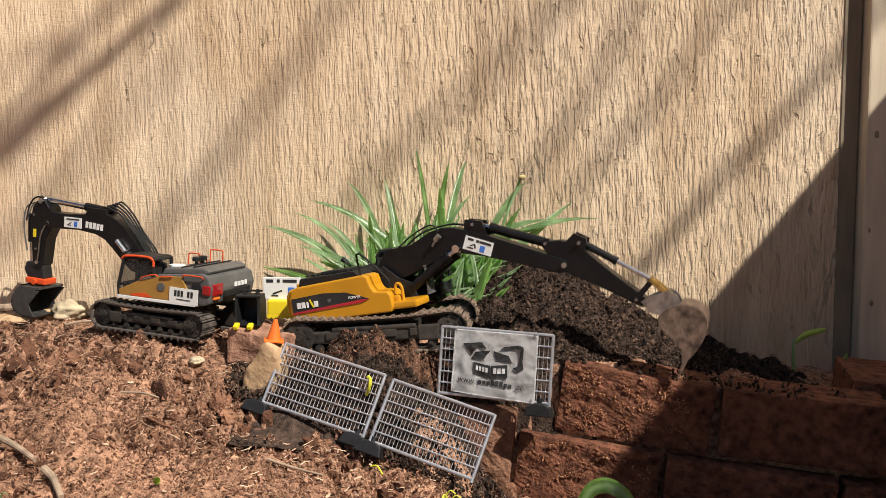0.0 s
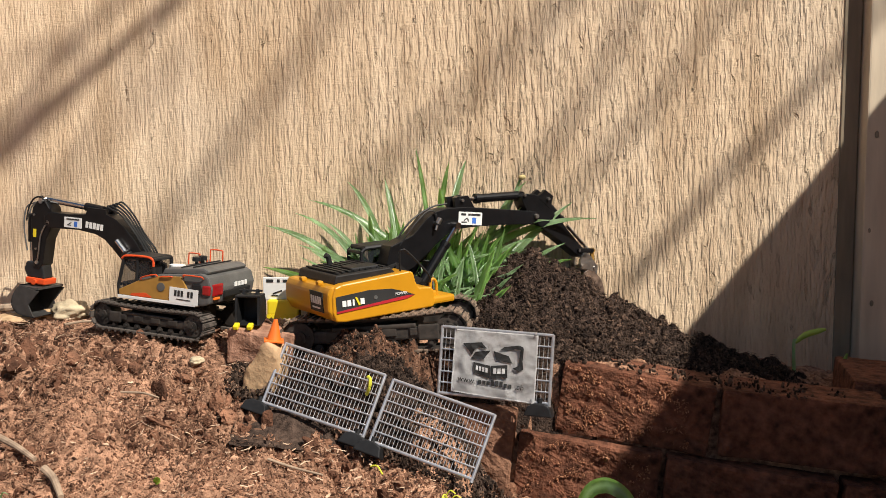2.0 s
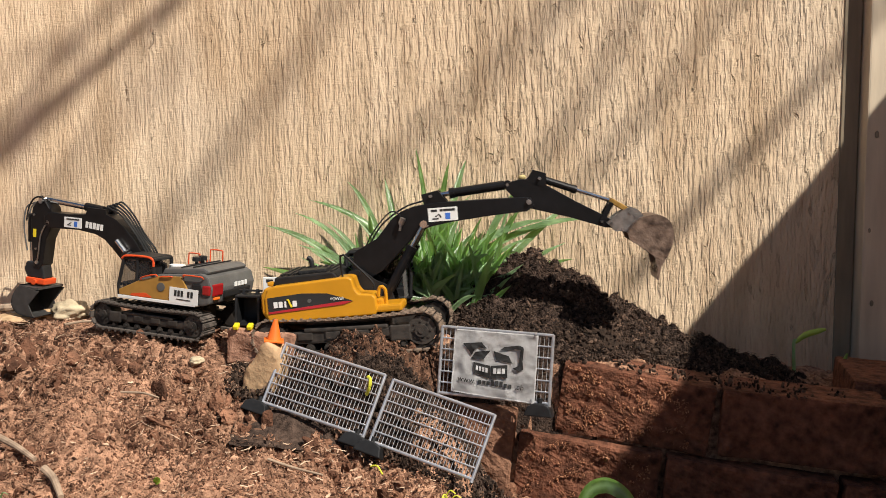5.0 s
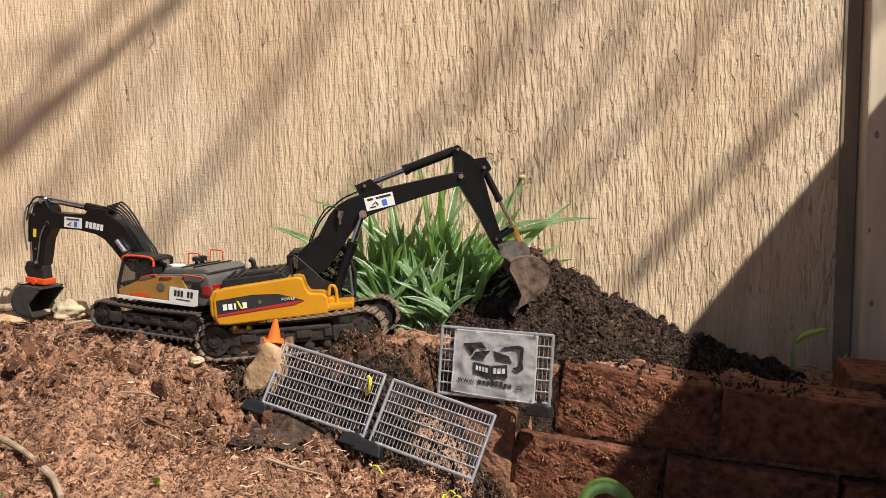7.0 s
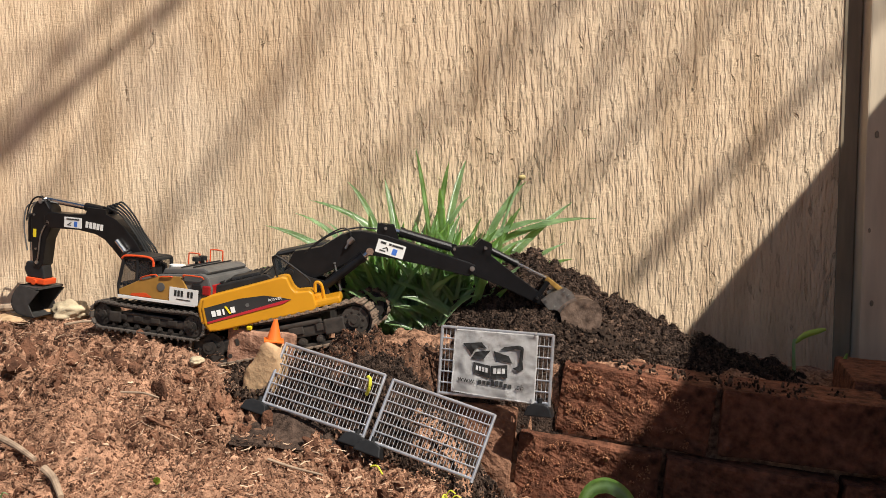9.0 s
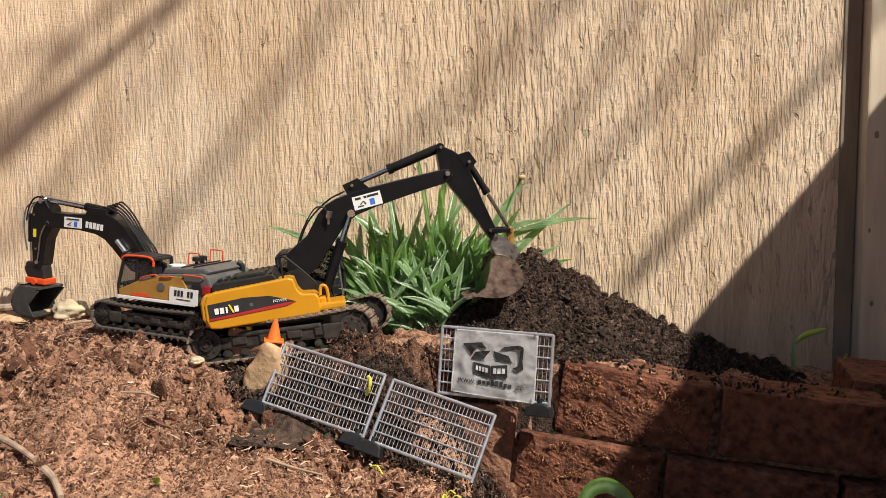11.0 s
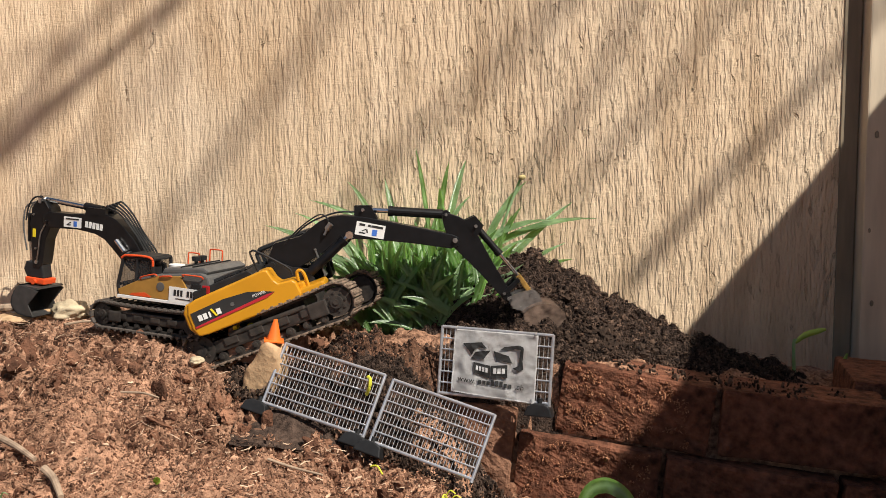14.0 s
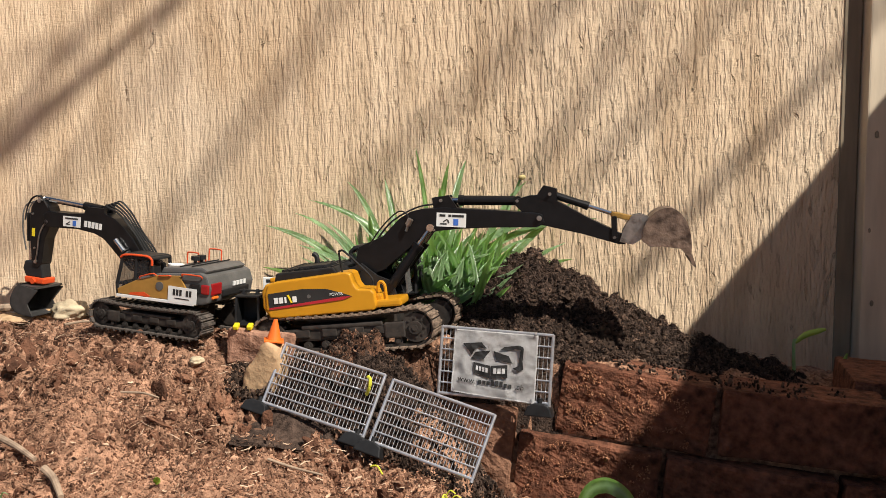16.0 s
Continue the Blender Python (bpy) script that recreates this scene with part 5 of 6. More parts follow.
def strap_leaf(name, pts, w, material, label, category="plant", group=""):
    bm = bmesh.new()
    fine = smoothline(pts, 6)
    rows = []
    n = len(fine) - 1
    for i, p in enumerate(fine):
        t = i / n
        d = (fine[min(i + 1, n)] - fine[max(i - 1, 0)]).normalized()
        s = d.cross(Vector((0.3, -1, 0.4))).normalized()
        ww = w * math.sin(math.pi * (0.12 + 0.86 * t)) ** 0.6
        rows.append([bm.verts.new(p - s * ww / 2), bm.verts.new(p + Vector((0, 0.25, -0.1)) * ww), bm.verts.new(p + s * ww / 2)])
    for a, b in zip(rows, rows[1:]):
        for k in (0, 1):
            bm.faces.new((a[k], a[k + 1], b[k + 1], b[k]))
    bmesh.ops.solidify(bm, geom=bm.faces[:], thickness=0.0007)
    ob = part(name, bm, material, None, smooth=True)
    return tagged(ob, label, category, group)


strap_leaf("leaf_shoot", [(0.150, 1.075, -0.02), (0.165, 1.07, 0.038), (0.185, 1.065, 0.054), (0.205, 1.05, 0.048), (0.22, 1.04, 0.022), (0.23, 1.03, -0.02)], 0.018, LEAF, "broad green leaf arching before the bricks")


def make_bud():
    z0 = ground_top(0.535, 1.42) - 0.036
    bud = empty("flower_bud", pose(0.535, 1.42, z0), "single green stem with a bent pale bud by the wall", "plant")
    bm = tube(bmesh.new(), smoothline([(0.0, 0, -0.02), (-0.002, 0, 0.03), (-0.004, 0, 0.078), (0.000, 0, 0.084)], 5), 0.0026, 8)
    part("stem", bm, LEAF, bud)
    bm = tube(bmesh.new(), smoothline([(-0.002, 0, 0.080), (0.012, -0.002, 0.092), (0.030, -0.003, 0.098), (0.042, -0.004, 0.101)], 5), 0.0036, 9, lambda t: 0.35 + 1.0 * math.sin(math.pi * min(1, 0.1 + 0.85 * t)))
    part("bud", bm, BUD, bud, "pale yellow-green bud")


BUD = mat("bud_green", (0.30, 0.42, 0.06), 0.5, var=0.25)
make_bud()
strap_leaf("leaf_shoot", [(0.575, 1.36, 0.08), (0.578, 1.36, 0.12), (0.584, 1.355, 0.15)], 0.012, LEAF, "short dark green leaf shoot beside a brick")


def make_grass():
    rng = random.Random(8)
    tuft = empty("grass_tuft", pose(-0.50, 0.99, ground_top(-0.50, 0.99)), "small tuft of bright green grass", "grass")
    for k in range(16):
        a = rng.uniform(-1.2, 1.2)
        b = Vector((rng.uniform(-0.02, 0.02), rng.uniform(-0.015, 0.015), -0.004))
        e = b + Vector((math.sin(a) * 0.035, rng.uniform(-0.03, 0.01), 0.012 + 0.02 * rng.random()))
        bm = tube(bmesh.new(), smoothline([b, b.lerp(e, 0.5) + Vector((0, 0, 0.008)), e], 4), 0.0016, 5, lambda t: 1 - 0.85 * t)
        part("blade", bm, LEAF, tuft)


make_grass()
strap_leaf("leaf_bit", [(-0.318, 1.02, ground_top(-0.318, 1.02) + 0.001), (-0.314, 1.016, ground_top(-0.318, 1.02) + 0.005), (-0.312, 1.010, ground_top(-0.318, 1.02) + 0.011)], 0.008, BUD, "scrap of bright green leaf on the soil", "leaf")


def cord(pts, r, label):
    ob = part("plastic_tie", tube(bmesh.new(), smoothline(pts, 5), r, 6), YELLOW_LIME, None)
    tagged(ob, label, "plastic tie", "yellow ties")


cord([(-0.094, 1.148, 0.140), (-0.090, 1.142, 0.150), (-0.089, 1.143, 0.160), (-0.092, 1.146, 0.163)], 0.0022, "yellow plastic tie hooked on a mesh fence")
_r = random.Random(3)
for k in range(7):
    x, y = 0.012 + _r.uniform(-0.010, 0.014), 1.068 + _r.uniform(-0.006, 0.006)
    a = _r.uniform(-0.6, 2.4)
    z = ground_top(x, y)
    cord([(x, y, z), (x + 0.008 * math.cos(a), y - 0.002, z + _r.uniform(0.004, 0.010)), (x + 0.017 * math.cos(a), y - 0.006 * math.sin(a), z + _r.uniform(0.0, 0.006))], 0.0008, "frayed yellow plastic tie on the soil")
cord([(-0.085, 1.09, ground_top(-0.085, 1.09) + 0.001), (-0.077, 1.085, ground_top(-0.08, 1.085) + 0.005), (-0.070, 1.075, ground_top(-0.07, 1.075) + 0.002)], 0.0011, "thin yellow plastic tie on the soil")


def make_lumps():
    rng = random.Random(61)
    out = []
    for k in range(50):
        s = rng.uniform(0.012, 0.025) if k < 20 else rng.uniform(0.006, 0.016)
        size = (s * rng.uniform(0.9, 1.3), s, s * rng.uniform(0.7, 1.0))
        bm = bmesh.new()
        bmesh.ops.create_icosphere(bm, subdivisions=3, radius=0.8)
        core = []
        for v in bm.verts:
            v.co *= 1 + 0.7 * noise.fractal(v.co * 2 + Vector((k * 3.7, 0, 0)), 1.0, 2.0, 4)
            v.co = Vector((v.co.x * size[0], v.co.y * size[1], v.co.z * size[2]))
            core.append(v.co.copy())
        for c in rng.sample(core, 90):
            r = rng.uniform(0.0012, 0.0034)
            turn = Euler((rng.random() * 6, rng.random() * 6, rng.random() * 6)).to_matrix().to_4x4()
            bmesh.ops.create_icosphere(bm, subdivisions=1, radius=r, matrix=Matrix.Translation(c * 1.03) @ turn @ Matrix.Diagonal((1.5, 1.0, 0.8, 1)))
        out.append(tagged(part("soil_lump", bm, PEAT_CRUMB), "loose dark lump of peat soil on the heap", "soil lump", "peat lumps"))
    return out


LUMPS = make_lumps()


# ---- plant against the wall ----
def make_plant():
    plant = empty("daffodil_clump", pose(-0.02, 1.43, 0.18), "dense clump of green strap-shaped daffodil leaves against the shed wall", "plant")
    rng = random.Random(21)

    def blade(base, tip, w, sag, fold=0.25, droop=1.0):
        base, tip = Vector(base), Vector(tip)
        n = 12
        size = (tip - base).length * droop
        curve = Vector((rng.gauss(0, 0.10) * size, -abs(rng.gauss(0, 0.05)) * size, -abs(rng.gauss(0, 0.08)) * size))
        side = (tip - base).cross(Vector((rng.uniform(-0.5, 0.8), -1, rng.uniform(0.1, 1.3)))).normalized()
        bm = bmesh.new()
        rows = []
        for i in range(n + 1):
            t = i / n
            p = base.lerp(tip, t)
            p.z += sag * (4 * t * (1 - t)) * (base - tip).length
            p += curve * t * t * (1 - 0.3 * t)
            ww = w * (0.75 + 0.35 * math.sin(math.pi * min(1, t * 1.05)) ) * (1 - max(0, t - 0.72) ** 2 / 0.0784 * 0.96)
            d = Vector((0, -1, 0))
            rows.append([bm.verts.new(p - side * ww / 2), bm.verts.new(p - d * ww * fold), bm.verts.new(p + side * ww / 2)])
        for a, b in zip(rows, rows[1:]):
            for k in range(2):
                bm.faces.new((a[k], a[k + 1], b[k + 1], b[k]))
        bmesh.ops.solidify(bm, geom=bm.faces[:], thickness=0.0007)
        return part("leaf", bm, LEAF, plant, smooth=True)

    # long outer leaves: tip (x, z) above the clump's base
    for tx, tz, ty in [(-0.25, 0.145, -0.02), (-0.245, 0.09, -0.05), (-0.19, 0.18, 0.0), (-0.13, 0.205, 0.02), (-0.075, 0.215, 0.03), (-0.025, 0.255, 0.03),
                       (0.02, 0.235, 0.03), (0.05, 0.24, 0.02), (0.06, 0.185, 0.0), (0.14, 0.21, 0.02), (0.135, 0.17, 0.0), (0.215, 0.178, 0.02), (0.18, 0.15, 0.0),
                       (0.235, 0.155, 0.02), (0.20, 0.12, 0.0), (0.22, 0.10, -0.01), (-0.16, 0.15, -0.03), (-0.2, 0.12, -0.02), (0.005, 0.2, -0.01), (-0.06, 0.17, -0.03),
                       (0.10, 0.14, -0.02), (0.16, 0.125, 0.0), (-0.21, 0.16, 0.01), (-0.12, 0.16, -0.02)]:
        b = (rng.uniform(-0.05, 0.06), rng.uniform(-0.02, 0.02), -0.01)
        blade(b, (tx + 0.005, ty, tz * 1.06), rng.uniform(0.0075, 0.0115), rng.uniform(0.06, 0.16), droop=0.25)
    for _ in range(310):
        a = rng.gauss(0, 0.55)
        ln = rng.uniform(0.10, 0.19)
        b = (rng.uniform(-0.085, 0.075), rng.uniform(-0.045, 0.03), -0.01)
        t = (b[0] + ln * math.sin(a), b[1] + rng.uniform(-0.05, 0.03), ln * math.cos(a) * rng.uniform(0.75, 1))
        if t[1] > 0.06:
            continue
        blade(b, t, rng.uniform(0.0055, 0.0090), rng.uniform(0.03, 0.16))
    for _ in range(150):
        a = rng.gauss(0, 0.6)
        ln = rng.uniform(0.08, 0.15)
        b = (rng.uniform(-0.09, 0.08), rng.uniform(-0.055, -0.02), -0.01)
        blade(b, (b[0] + ln * math.sin(a), b[1] - rng.uniform(0.0, 0.035), ln * math.cos(a)), rng.uniform(0.0055, 0.0085), rng.uniform(0.05, 0.2))
    bm = tube(bmesh.new(), smoothline([(0.07, 0, 0), (0.10, 0, 0.12), (0.135, 0.01, 0.215), (0.139, 0.005, 0.222)], 5), 0.0022, 7)
    part("stem", bm, LEAF, plant)
    bm = bmesh.new()
    bmesh.ops.create_icosphere(bm, subdivisions=2, radius=0.005, matrix=Matrix.Translation((0.139, 0.004, 0.223)) @ Matrix.Diagonal((1.2, 1, 0.8, 1)))
    part("seed_head", bm, LEAF_DRY, plant, "dry yellow spent flower head")


make_plant()


# ---- bricks of the low retaining edge ----
def brick_mesh(seed, l, h, d):
    """A chipped brick: front at y = 0, top left front corner at the origin, drawn to +x, +y and -z."""
    rng = random.Random(seed)
    bm = bmesh.new()
    box(bm, l / 2, d / 2, -h / 2, l, d, h, 0.004, seg=2)
    bmesh.ops.subdivide_edges(bm, edges=[e for e in bm.edges if e.calc_length() > 0.03], cuts=22, use_grid_fill=True)
    off = rng.random() * 50
    for v in bm.verts:
        p = v.co * 30 + Vector((off, 0, 0))
        n = noise.fractal(p, 1.0, 2.0, 4)
        c = noise.noise(v.co * 14 + Vector((0, off, 0)))
        k = 0.0022 * n + (0.009 * max(0, c - 0.2)) + 0.0012 * noise.noise(v.co * 160)
        v.co += Vector((rng.uniform(-1, 1) * 0.0003, k * 1.3, -abs(k) * 0.4 if v.co.z > -0.004 else 0))
    return bm


def make_bricks():
    edge = empty("brick_edging", pose(0, 0, 0), "low garden edging of worn red clay bricks, two courses, partly shaded", "brick edging")

    def lay(seed, x, y, z, l, h, yaw, roll, d=0.09, material=BRICK):
        ob = part("brick", brick_mesh(seed, l, h, d), material, edge, smooth=False)
        ob.matrix_basis = pose(x, y, z, 0, roll, yaw)
        return ob

    lay(1, 0.156, 1.200, 0.170, 0.192, 0.090, -11, 8)
    lay(2, 0.349, 1.158, 0.144, 0.200, 0.086, -11, 4)
    lay(3, 0.552, 1.117, 0.130, 0.195, 0.088, -12, 4)
    lay(4, 0.098, 1.192, 0.080, 0.180, 0.088, -11, 6.5)
    lay(5, 0.279, 1.154, 0.058, 0.204, 0.088, -11, 5.5)
    lay(6, 0.485, 1.112, 0.038, 0.200, 0.088, -11, 5)
    lay(7, -0.038, 1.212, 0.121, 0.135, 0.115, -10, 6, material=EDGE_BRICK)
    lay(8, 0.535, 1.215, 0.142, 0.15, 0.062, -14, 3, 0.17)


def make_crust():
    """Clay crumbs stuck to the lit brick faces."""
    rng = random.Random(15)
    spots = []
    for _ in range(4200):
        u, w = rng.random(), rng.random()
        x = 0.158 + 0.15 * u ** 1.3
        zt = 0.170 - 0.135 * (x - 0.156)
        if noise.fractal(Vector((x * 45, w * 5, 1)), 1.0, 2.0, 3) < 0.10:
            continue
        spots.append((x, 1.1985 - 0.195 * (x - 0.156), zt - 0.004 - 0.082 * w))
    for _ in range(3000):
        x = 0.10 + 0.16 * rng.random()
        w = rng.random()
        if noise.fractal(Vector((x * 50, w * 5, 8)), 1.0, 2.0, 3) < 0.16:
            continue
        spots.append((x, 1.1905 - 0.195 * (x - 0.098), 0.078 - 0.115 * (x - 0.098) - 0.08 * w))
    clods("clay_crust", "dried clay crumbs stuck to the brick faces", spots, CLAY_CRUST, 0.0012, 9)


CLAY_CRUST = crumb_mat("clay_crust", [(0.16, 0.065, 0.035), (0.27, 0.12, 0.065), (0.42, 0.22, 0.13)])
make_crust()


make_bricks()


# ---- motion of the yellow excavator ----
HOUSE_X = [(0, -0.0741), (0.3, -0.0691), (0.6, -0.0785), (0.9, -0.0855), (1.2, -0.085), (1.5, -0.086), (2, -0.0816), (2.5, -0.0821), (3, -0.0813), (3.5, -0.0802), (4, -0.0792), (4.2, -0.0796), (6.3, -0.1952), (7, -0.1934), (7.5, -0.1975), (8, -0.2016), (8.5, -0.1999), (9.2, -0.2046), (11.3, -0.2046), (11.7, -0.2059), (12.2, -0.2008), (12.6, -0.2044), (13, -0.2089), (13.5, -0.2146), (14, -0.209), (14.2, -0.1807), (14.5, -0.1286), (14.8, -0.111), (15.1, -0.1107), (15.4, -0.1113), (16, -0.1115)]
HOUSE_Z = [(0, 0.174), (0.3, 0.1752), (0.6, 0.1762), (0.9, 0.1761), (1.2, 0.1791), (1.5, 0.1784), (2, 0.1789), (2.5, 0.1797), (3, 0.1749), (3.5, 0.1726), (4, 0.1712), (4.2, 0.1723), (6.3, 0.1712), (7, 0.1719), (7.5, 0.1722), (8, 0.1765), (8.5, 0.1768), (9.2, 0.1705), (11.3, 0.1706), (11.7, 0.1692), (12.2, 0.1703), (12.6, 0.1702), (13, 0.1686), (13.5, 0.174), (14, 0.1855), (14.2, 0.1819), (14.5, 0.1803), (14.8, 0.1754), (15.1, 0.1771), (15.4, 0.1781), (16, 0.1791)]
HEADING = [(0, -18.4), (0.3, -3.0), (0.6, 14.8), (0.9, 37.5), (1.2, 37.6), (1.5, 38.7), (2, 30.9), (2.5, 25.7), (3, -4.1), (3.5, -10.0), (4, -11.9), (4.2, -11.1), (6.3, 4.5), (7, 4.4), (7.5, 4.5), (8, 3.4), (8.5, 2.1), (9.2, 3.7), (11.3, 6.9), (11.7, 7.2), (12.2, 5.1), (12.6, 5.3), (13, 6.6), (13.5, 5.5), (14, 1.6), (14.2, -0.0), (14.5, -8.9), (14.8, -10.0), (15.1, -10.2), (15.4, -9.0), (16, -9.3)]
TILT = [(0, 9.1), (0.3, 6.2), (0.6, 4.0), (0.9, 2.8), (1.2, 3.7), (1.5, 2.9), (2, 4.1), (2.5, 5.3), (3, 5.4), (3.5, 5.4), (4, 4.3), (4.2, 5.4), (6.3, 4.4), (7, 5.7), (7.5, 7.2), (8, 12.4), (8.5, 12.8), (9.2, 10.8), (11.3, 7.2), (11.7, 5.6), (12.2, 5.1), (12.6, 6.5), (13, 6.7), (13.5, 11.4), (14, 20.8), (14.2, 15.0), (14.5, 10.7), (14.8, 3.6), (15.1, 5.3), (15.4, 6.6), (16, 6.0)]
BOOM = [(0, -5.6), (0.3, 9.5), (0.6, 7.5), (0.9, -0.5), (1.2, -2.0), (1.5, 4.4), (2, 10.5), (2.5, 22.3), (3, 22.9), (3.5, 8.9), (4, -1.7), (4.2, 4.7), (6.3, 28.6), (7, 25.7), (7.5, 17.9), (8, 4.7), (8.5, -0.4), (9.2, -12.9), (11.3, 28.2), (11.7, 29.2), (12.2, 15.3), (12.6, 16.8), (13, 16.0), (13.5, 6.6), (14, -13.4), (14.2, -12.6), (14.5, -16.3), (14.8, -11.1), (15.1, 0.4), (15.4, 9.2), (16, 10.0)]
ARM = [(0, -27.0), (0.3, -31.2), (0.6, -27.4), (0.9, -20.3), (1.2, -30.8), (1.5, -34.8), (2, -48.2), (2.5, -69.0), (3, -69.9), (3.5, -60.2), (4, -39.5), (4.2, -30.3), (6.3, -65.4), (7, -91.6), (7.5, -83.6), (8, -59.9), (8.5, -39.8), (9.2, -23.0), (11.3, -98.5), (11.7, -117.4), (12.2, -131.2), (12.6, -111.8), (13, -96.3), (13.5, -75.7), (14, -54.4), (14.2, -46.4), (14.5, -34.2), (14.8, -32.2), (15.1, -30.1), (15.4, -29.6), (16, -30.0)]
CURL = [(0, -37), (0.3, -18), (0.6, -19), (0.9, -19), (1.2, -24), (1.5, -55), (2, -96), (2.5, -112), (2.8, -108), (3, -86), (3.3, -60), (3.5, -42), (4, -31), (4.2, -35), (6.3, -35), (7, -20), (7.5, -22), (8, -37), (8.5, -60), (9.2, -26), (11.3, -70), (11.7, -74), (12.2, -45), (12.6, -60), (13, -42), (13.5, -38), (14, -20), (14.2, -6), (14.5, -6), (14.8, -9), (15.1, -18), (15.4, -6), (16, -5)]
DEPTH = [(0, 1.312), (4.2, 1.312), (6.3, 1.316), (8.5, 1.316), (9.2, 1.328), (11.3, 1.316), (13.5, 1.316), (14, 1.312), (14.2, 1.309), (14.5, 1.305), (16, 1.305)]
# undercarriage: seconds, x, z, tilt, heading
BASE = [(0, -0.080, 0.1745, 4.5, -7), (4.2, -0.080, 0.1745, 4.5, -7), (6.3, -0.195, 0.171, 4.4, -6), (7, -0.193, 0.172, 5.7, -6), (7.5, -0.197, 0.172, 7.2, -6), (8, -0.202, 0.176, 12.4, -6),
        (8.5, -0.200, 0.177, 12.8, -6), (9.2, -0.203, 0.171, 10.8, -6), (11.3, -0.205, 0.171, 7.2, -6), (11.7, -0.206, 0.169, 5.6, -6), (12.2, -0.201, 0.170, 5.1, -6), (12.6, -0.204, 0.170, 6.5, -6),
        (13, -0.208, 0.169, 6.7, -7), (13.5, -0.215, 0.174, 11.4, -9), (14, -0.209, 0.185, 20.8, -10), (14.2, -0.181, 0.182, 15, -11), (14.5, -0.129, 0.180, 10.7, -12), (14.8, -0.111, 0.176, 4, -14), (16, -0.112, 0.178, 5.8, -14)]


def at_time(rows, t):
    """Values of a row list at t, gliding through the rows (monotone cubic)."""
    ts = [r[0] for r in rows]
    if t <= ts[0]:
        return rows[0][1:]
    if t >= ts[-1]:
        return rows[-1][1:]
    i = max(k for k in range(len(ts)) if ts[k] <= t)
    h = ts[i + 1] - ts[i]
    u = (t - ts[i]) / h
    out = []
    for c in range(1, len(rows[0])):
        y0, y1 = rows[i][c], rows[i + 1][c]
        s = (y1 - y0) / h

        def slope(k):
            if k == 0 or k == len(ts) - 1:
                return 0.0
            a = (rows[k][c] - rows[k - 1][c]) / (ts[k] - ts[k - 1])
            b = (rows[k + 1][c] - rows[k][c]) / (ts[k + 1] - ts[k])
            return 0.0 if a * b <= 0 else 2 * a * b / (a + b)
        m0, m1 = slope(i), slope(i + 1)
        out.append((2 * u ** 3 - 3 * u ** 2 + 1) * y0 + (u ** 3 - 2 * u ** 2 + u) * h * m0 + (-2 * u ** 3 + 3 * u ** 2) * y1 + (u ** 3 - u ** 2) * h * m1)
    return out


def turn_y(deg):
    return Matrix.Rotation(radians(-deg), 4, "Y")


def placed(x, y, z, yaw, tilt):
    return Matrix.Translation((x, y, z)) @ Matrix.Rotation(radians(yaw), 4, "Z") @ turn_y(tilt)


def chassis_pose(t):
    x, z, tilt, yaw = at_time(BASE, t)
    return placed(x, at_time(DEPTH, t)[0], z, yaw, tilt)


def joints(t):
    """Poses of house, boom, arm and bucket in the space of the excavator."""
    x, y, z, yaw, tilt = [at_time(rows, t)[0] for rows in (HOUSE_X, DEPTH, HOUSE_Z, HEADING, TILT)]
    house = chassis_pose(t).inverted() @ placed(x, y, z, yaw, tilt)
    boom = house @ Matrix.Translation((BOOM_FOOT[0], 0, BOOM_FOOT[1])) @ turn_y(at_time(BOOM, t)[0])
    arm = boom @ Matrix.Translation((BOOM_L, 0, 0)) @ turn_y(at_time(ARM, t)[0])
    bkt = arm @ Matrix.Translation((ARM_L, 0, 0)) @ turn_y(at_time(CURL, t)[0])
    return house, boom, arm, bkt


def aim(a, b, side):
    """A pose at a whose x axis points at b and whose y axis is side."""
    x = (b - a).normalized()
    y = (side - x * side.dot(x)).normalized()
    z = x.cross(y)
    return Matrix(((x.x, y.x, z.x, a.x), (x.y, y.y, z.y, a.y), (x.z, y.z, z.z, a.z), (0, 0, 0, 1)))


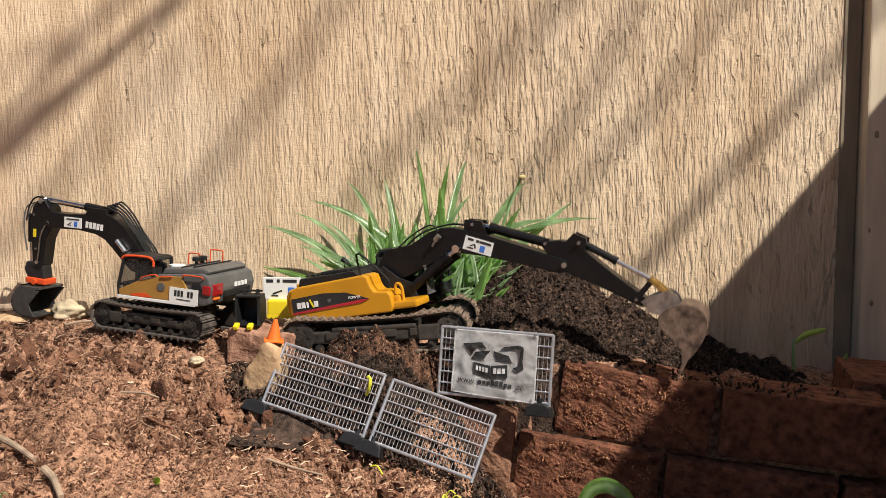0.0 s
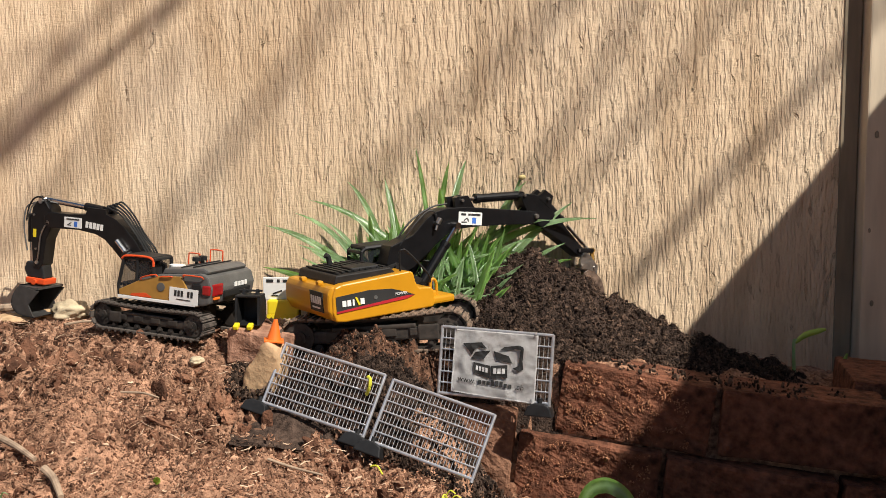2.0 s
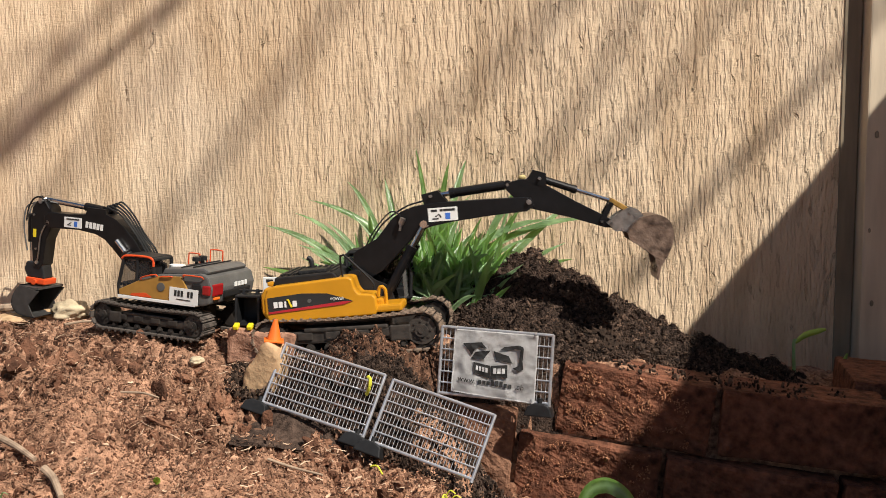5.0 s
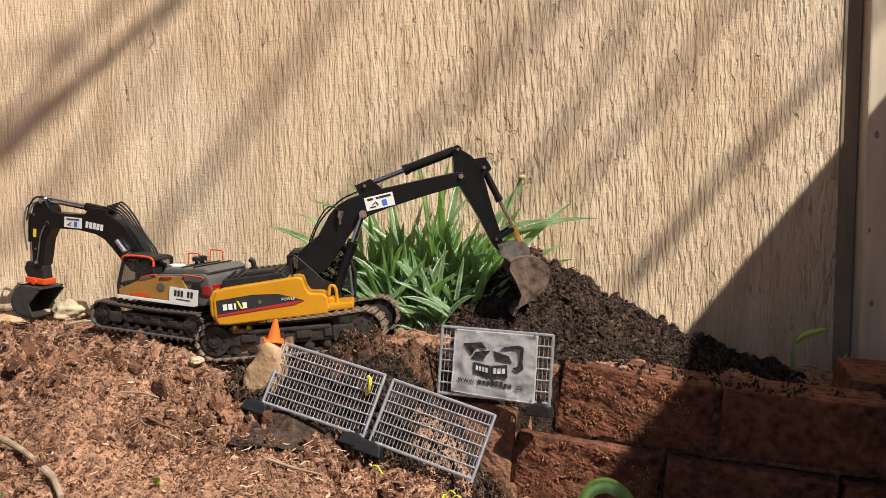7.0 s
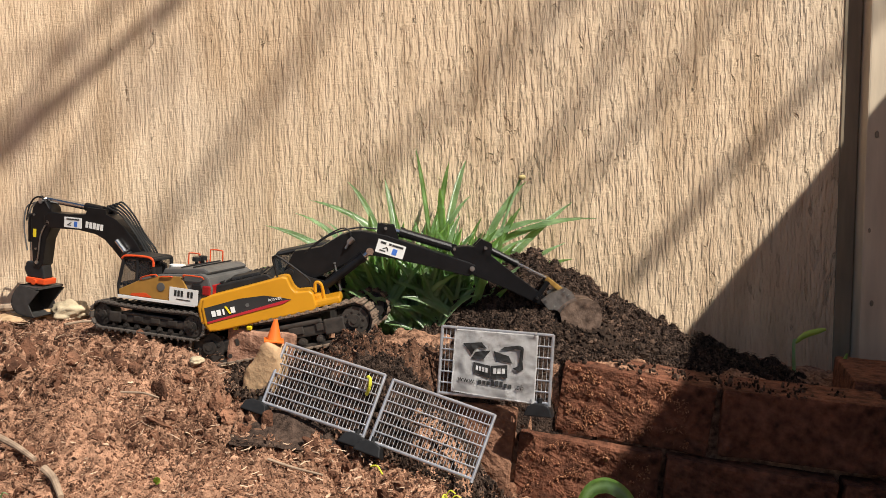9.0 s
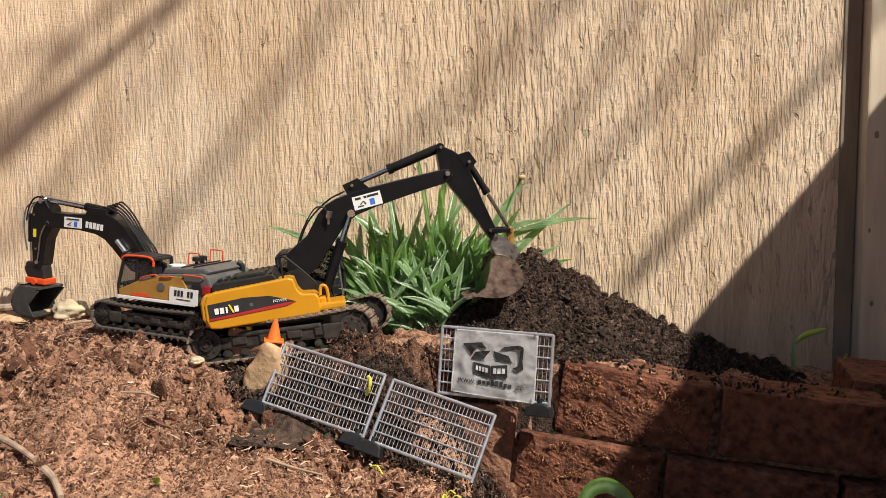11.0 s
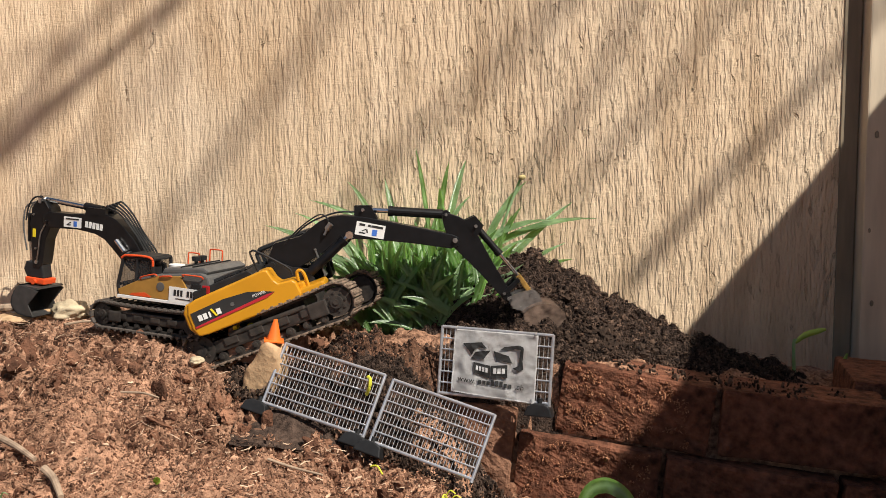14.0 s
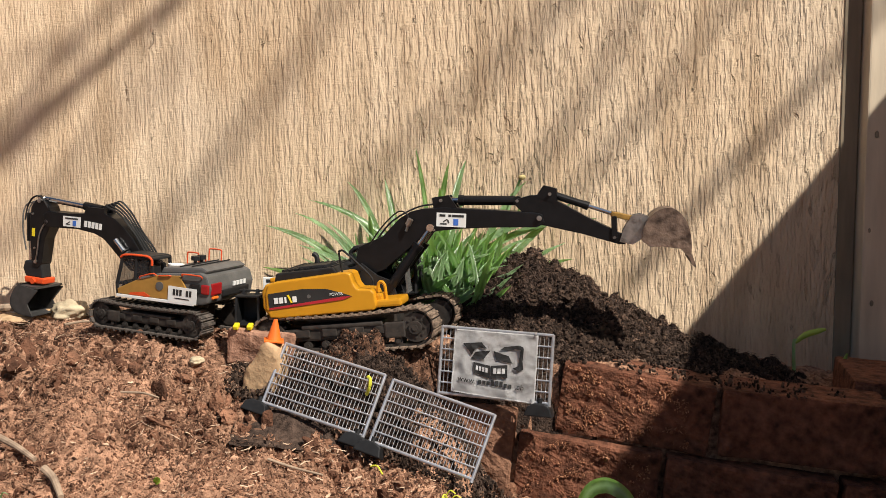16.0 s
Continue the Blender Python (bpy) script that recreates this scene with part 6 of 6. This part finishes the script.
def motions():
    times = [k / 10 for k in range(161)]
    rows = {k: [] for k in ("ex", "house", "boom", "arm", "bucket", "link", "rocker", "b0", "q0", "b1", "q1", "b2", "q2", "b3", "q3")}
    for t in times:
        house, boom, arm, bkt = joints(t)
        rows["ex"].append((t, chassis_pose(t)))
        for k, m in (("house", house), ("boom", boom), ("arm", arm), ("bucket", bkt)):
            rows[k].append((t, m))
        side = (house.to_3x3() @ Vector((0, 1, 0)))
        for k, y in ((0, -0.021), (1, 0.021)):
            a = house @ Vector((BOOM_RAM_FOOT[0], y, BOOM_RAM_FOOT[1]))
            b = boom @ Vector((BOOM_RAM_HEAD[0], y, BOOM_RAM_HEAD[1]))
            rows["b%d" % k].append((t, aim(a, b, side)))
            rows["q%d" % k].append((t, aim(b, a, side)))
        a = boom @ Vector((ARM_RAM_FOOT[0], 0, ARM_RAM_FOOT[1]))
        b = arm @ Vector((ARM_TOP[0], 0, ARM_TOP[1]))
        rows["q2"].append((t, aim(a, b, side)))
        rows["b2"].append((t, aim(b, a, side)))
        # four-bar of the bucket: the rocker on the arm and the link on the bucket meet in one pin
        p = arm @ Vector((0.101, 0, 0.0))
        c = bkt @ Vector((0.004, 0, 0.030))
        nrm = arm.to_3x3() @ Vector((0, 0, 1))
        d = c - p
        r1, r2 = 0.030, 0.028
        dist = min(max(d.length, 0.004), r1 + r2 - 0.001)
        k = (r1 * r1 - r2 * r2 + dist * dist) / (2 * dist)
        h = math.sqrt(max(r1 * r1 - k * k, 0))
        u = d.normalized()
        v = u.cross(side).normalized()
        pin = max((p + u * k + v * h * s for s in (1, -1)), key=lambda q: (q - p).dot(nrm))
        rows["rocker"].append((t, aim(p, pin, side)))
        rows["link"].append((t, aim(pin, c, side)))
        a = arm @ Vector((BKT_RAM_FOOT[0], 0, BKT_RAM_FOOT[1]))
        rows["b3"].append((t, aim(a, pin, side)))
        rows["q3"].append((t, aim(pin, a, side)))
    for k in ("ex", "house", "boom", "arm", "bucket", "link", "rocker"):
        walk(DIGGER[k], rows[k])
    for k in (0, 1):
        walk(DIGGER["boom_ram"][k][0], rows["b%d" % k])
        walk(DIGGER["boom_ram"][k][1], rows["q%d" % k])
    walk(DIGGER["arm_ram"][0], rows["b2"])
    walk(DIGGER["arm_ram"][1], rows["q2"])
    walk(DIGGER["bkt_ram"][0], rows["b3"])
    walk(DIGGER["bkt_ram"][1], rows["q3"])
    # the parked excavator is nudged when the other one drives off
    a, b = [pose(PARKED_AT[0] + dx, PARKED_AT[1], PARKED_AT[2] + dz, 0, -4, 162) for dx, dz in ((0, 0), (-0.0018, 0.0012))]
    walk(PARKED, [(0.0, a), (13.8, a), (14.3, b), (16.0, b)])
    soil_motion()


def bucket_world(t):
    return chassis_pose(t) @ joints(t)[3]


def inside(y):
    """Keeps a lump between the bricks and the wall."""
    return min(max(y, 1.245), 1.46)


def soil_motion():
    """Lumps of peat that ride in the bucket and drop, and lumps that it throws aside."""
    rng = random.Random(77)
    for k, ob in enumerate(LUMPS):
        if k < 20:
            off = Vector((0.034 + rng.gauss(0, 0.020), rng.uniform(-0.035, 0.03), -0.026 + rng.gauss(0, 0.022)))
            t0, t1 = 2.1 + 0.02 * (k % 6), 2.78 + 0.03 * (k % 9)
        else:
            off = Vector((rng.uniform(0.0, 0.10), rng.uniform(-0.055, 0.01), rng.uniform(-0.02, 0.035)))
            t0, t1 = 14.1 + 0.02 * (k % 5), 14.4 + 0.03 * (k % 5)
        a, b = bucket_world(t0) @ off, bucket_world(t1) @ off
        a.y, b.y = inside(a.y), inside(b.y)
        a.z = ground_top(a.x, a.y) - 0.010
        end = b + Vector((rng.uniform(-0.02, 0.05), rng.uniform(-0.02, 0.02), 0)) if k < 20 else b + Vector((rng.uniform(0.03, 0.14), rng.uniform(-0.03, 0.03), 0))
        end.y = inside(end.y)
        end.z = ground_top(end.x, end.y) - 0.010
        fall = math.sqrt(max(b.z - end.z, 0.02) / 2.5)
        spin = [rng.uniform(-60, 60) for _ in range(3)]
        path = [(0.0, pose(*a)), (t0, pose(*a))]
        n = max(2, int((t1 - t0) / 0.12))
        for i in range(1, n + 1):
            t = t0 + (t1 - t0) * i / n
            p = bucket_world(t) @ off
            p.y = inside(p.y)
            path.append((t, pose(p.x, p.y, max(p.z, a.z if i < 2 else p.z))))
        mid = b.lerp(end, 0.5)
        mid.z = max(b.z, end.z) * 0.6 + min(b.z, end.z) * 0.4 + 0.01
        path += [(t1 + fall * 0.6, pose(*mid, *[s * 0.6 for s in spin])), (t1 + fall, pose(*end, *spin)), (16.0, pose(*end, *spin))]
        walk(ob, path)


motions()
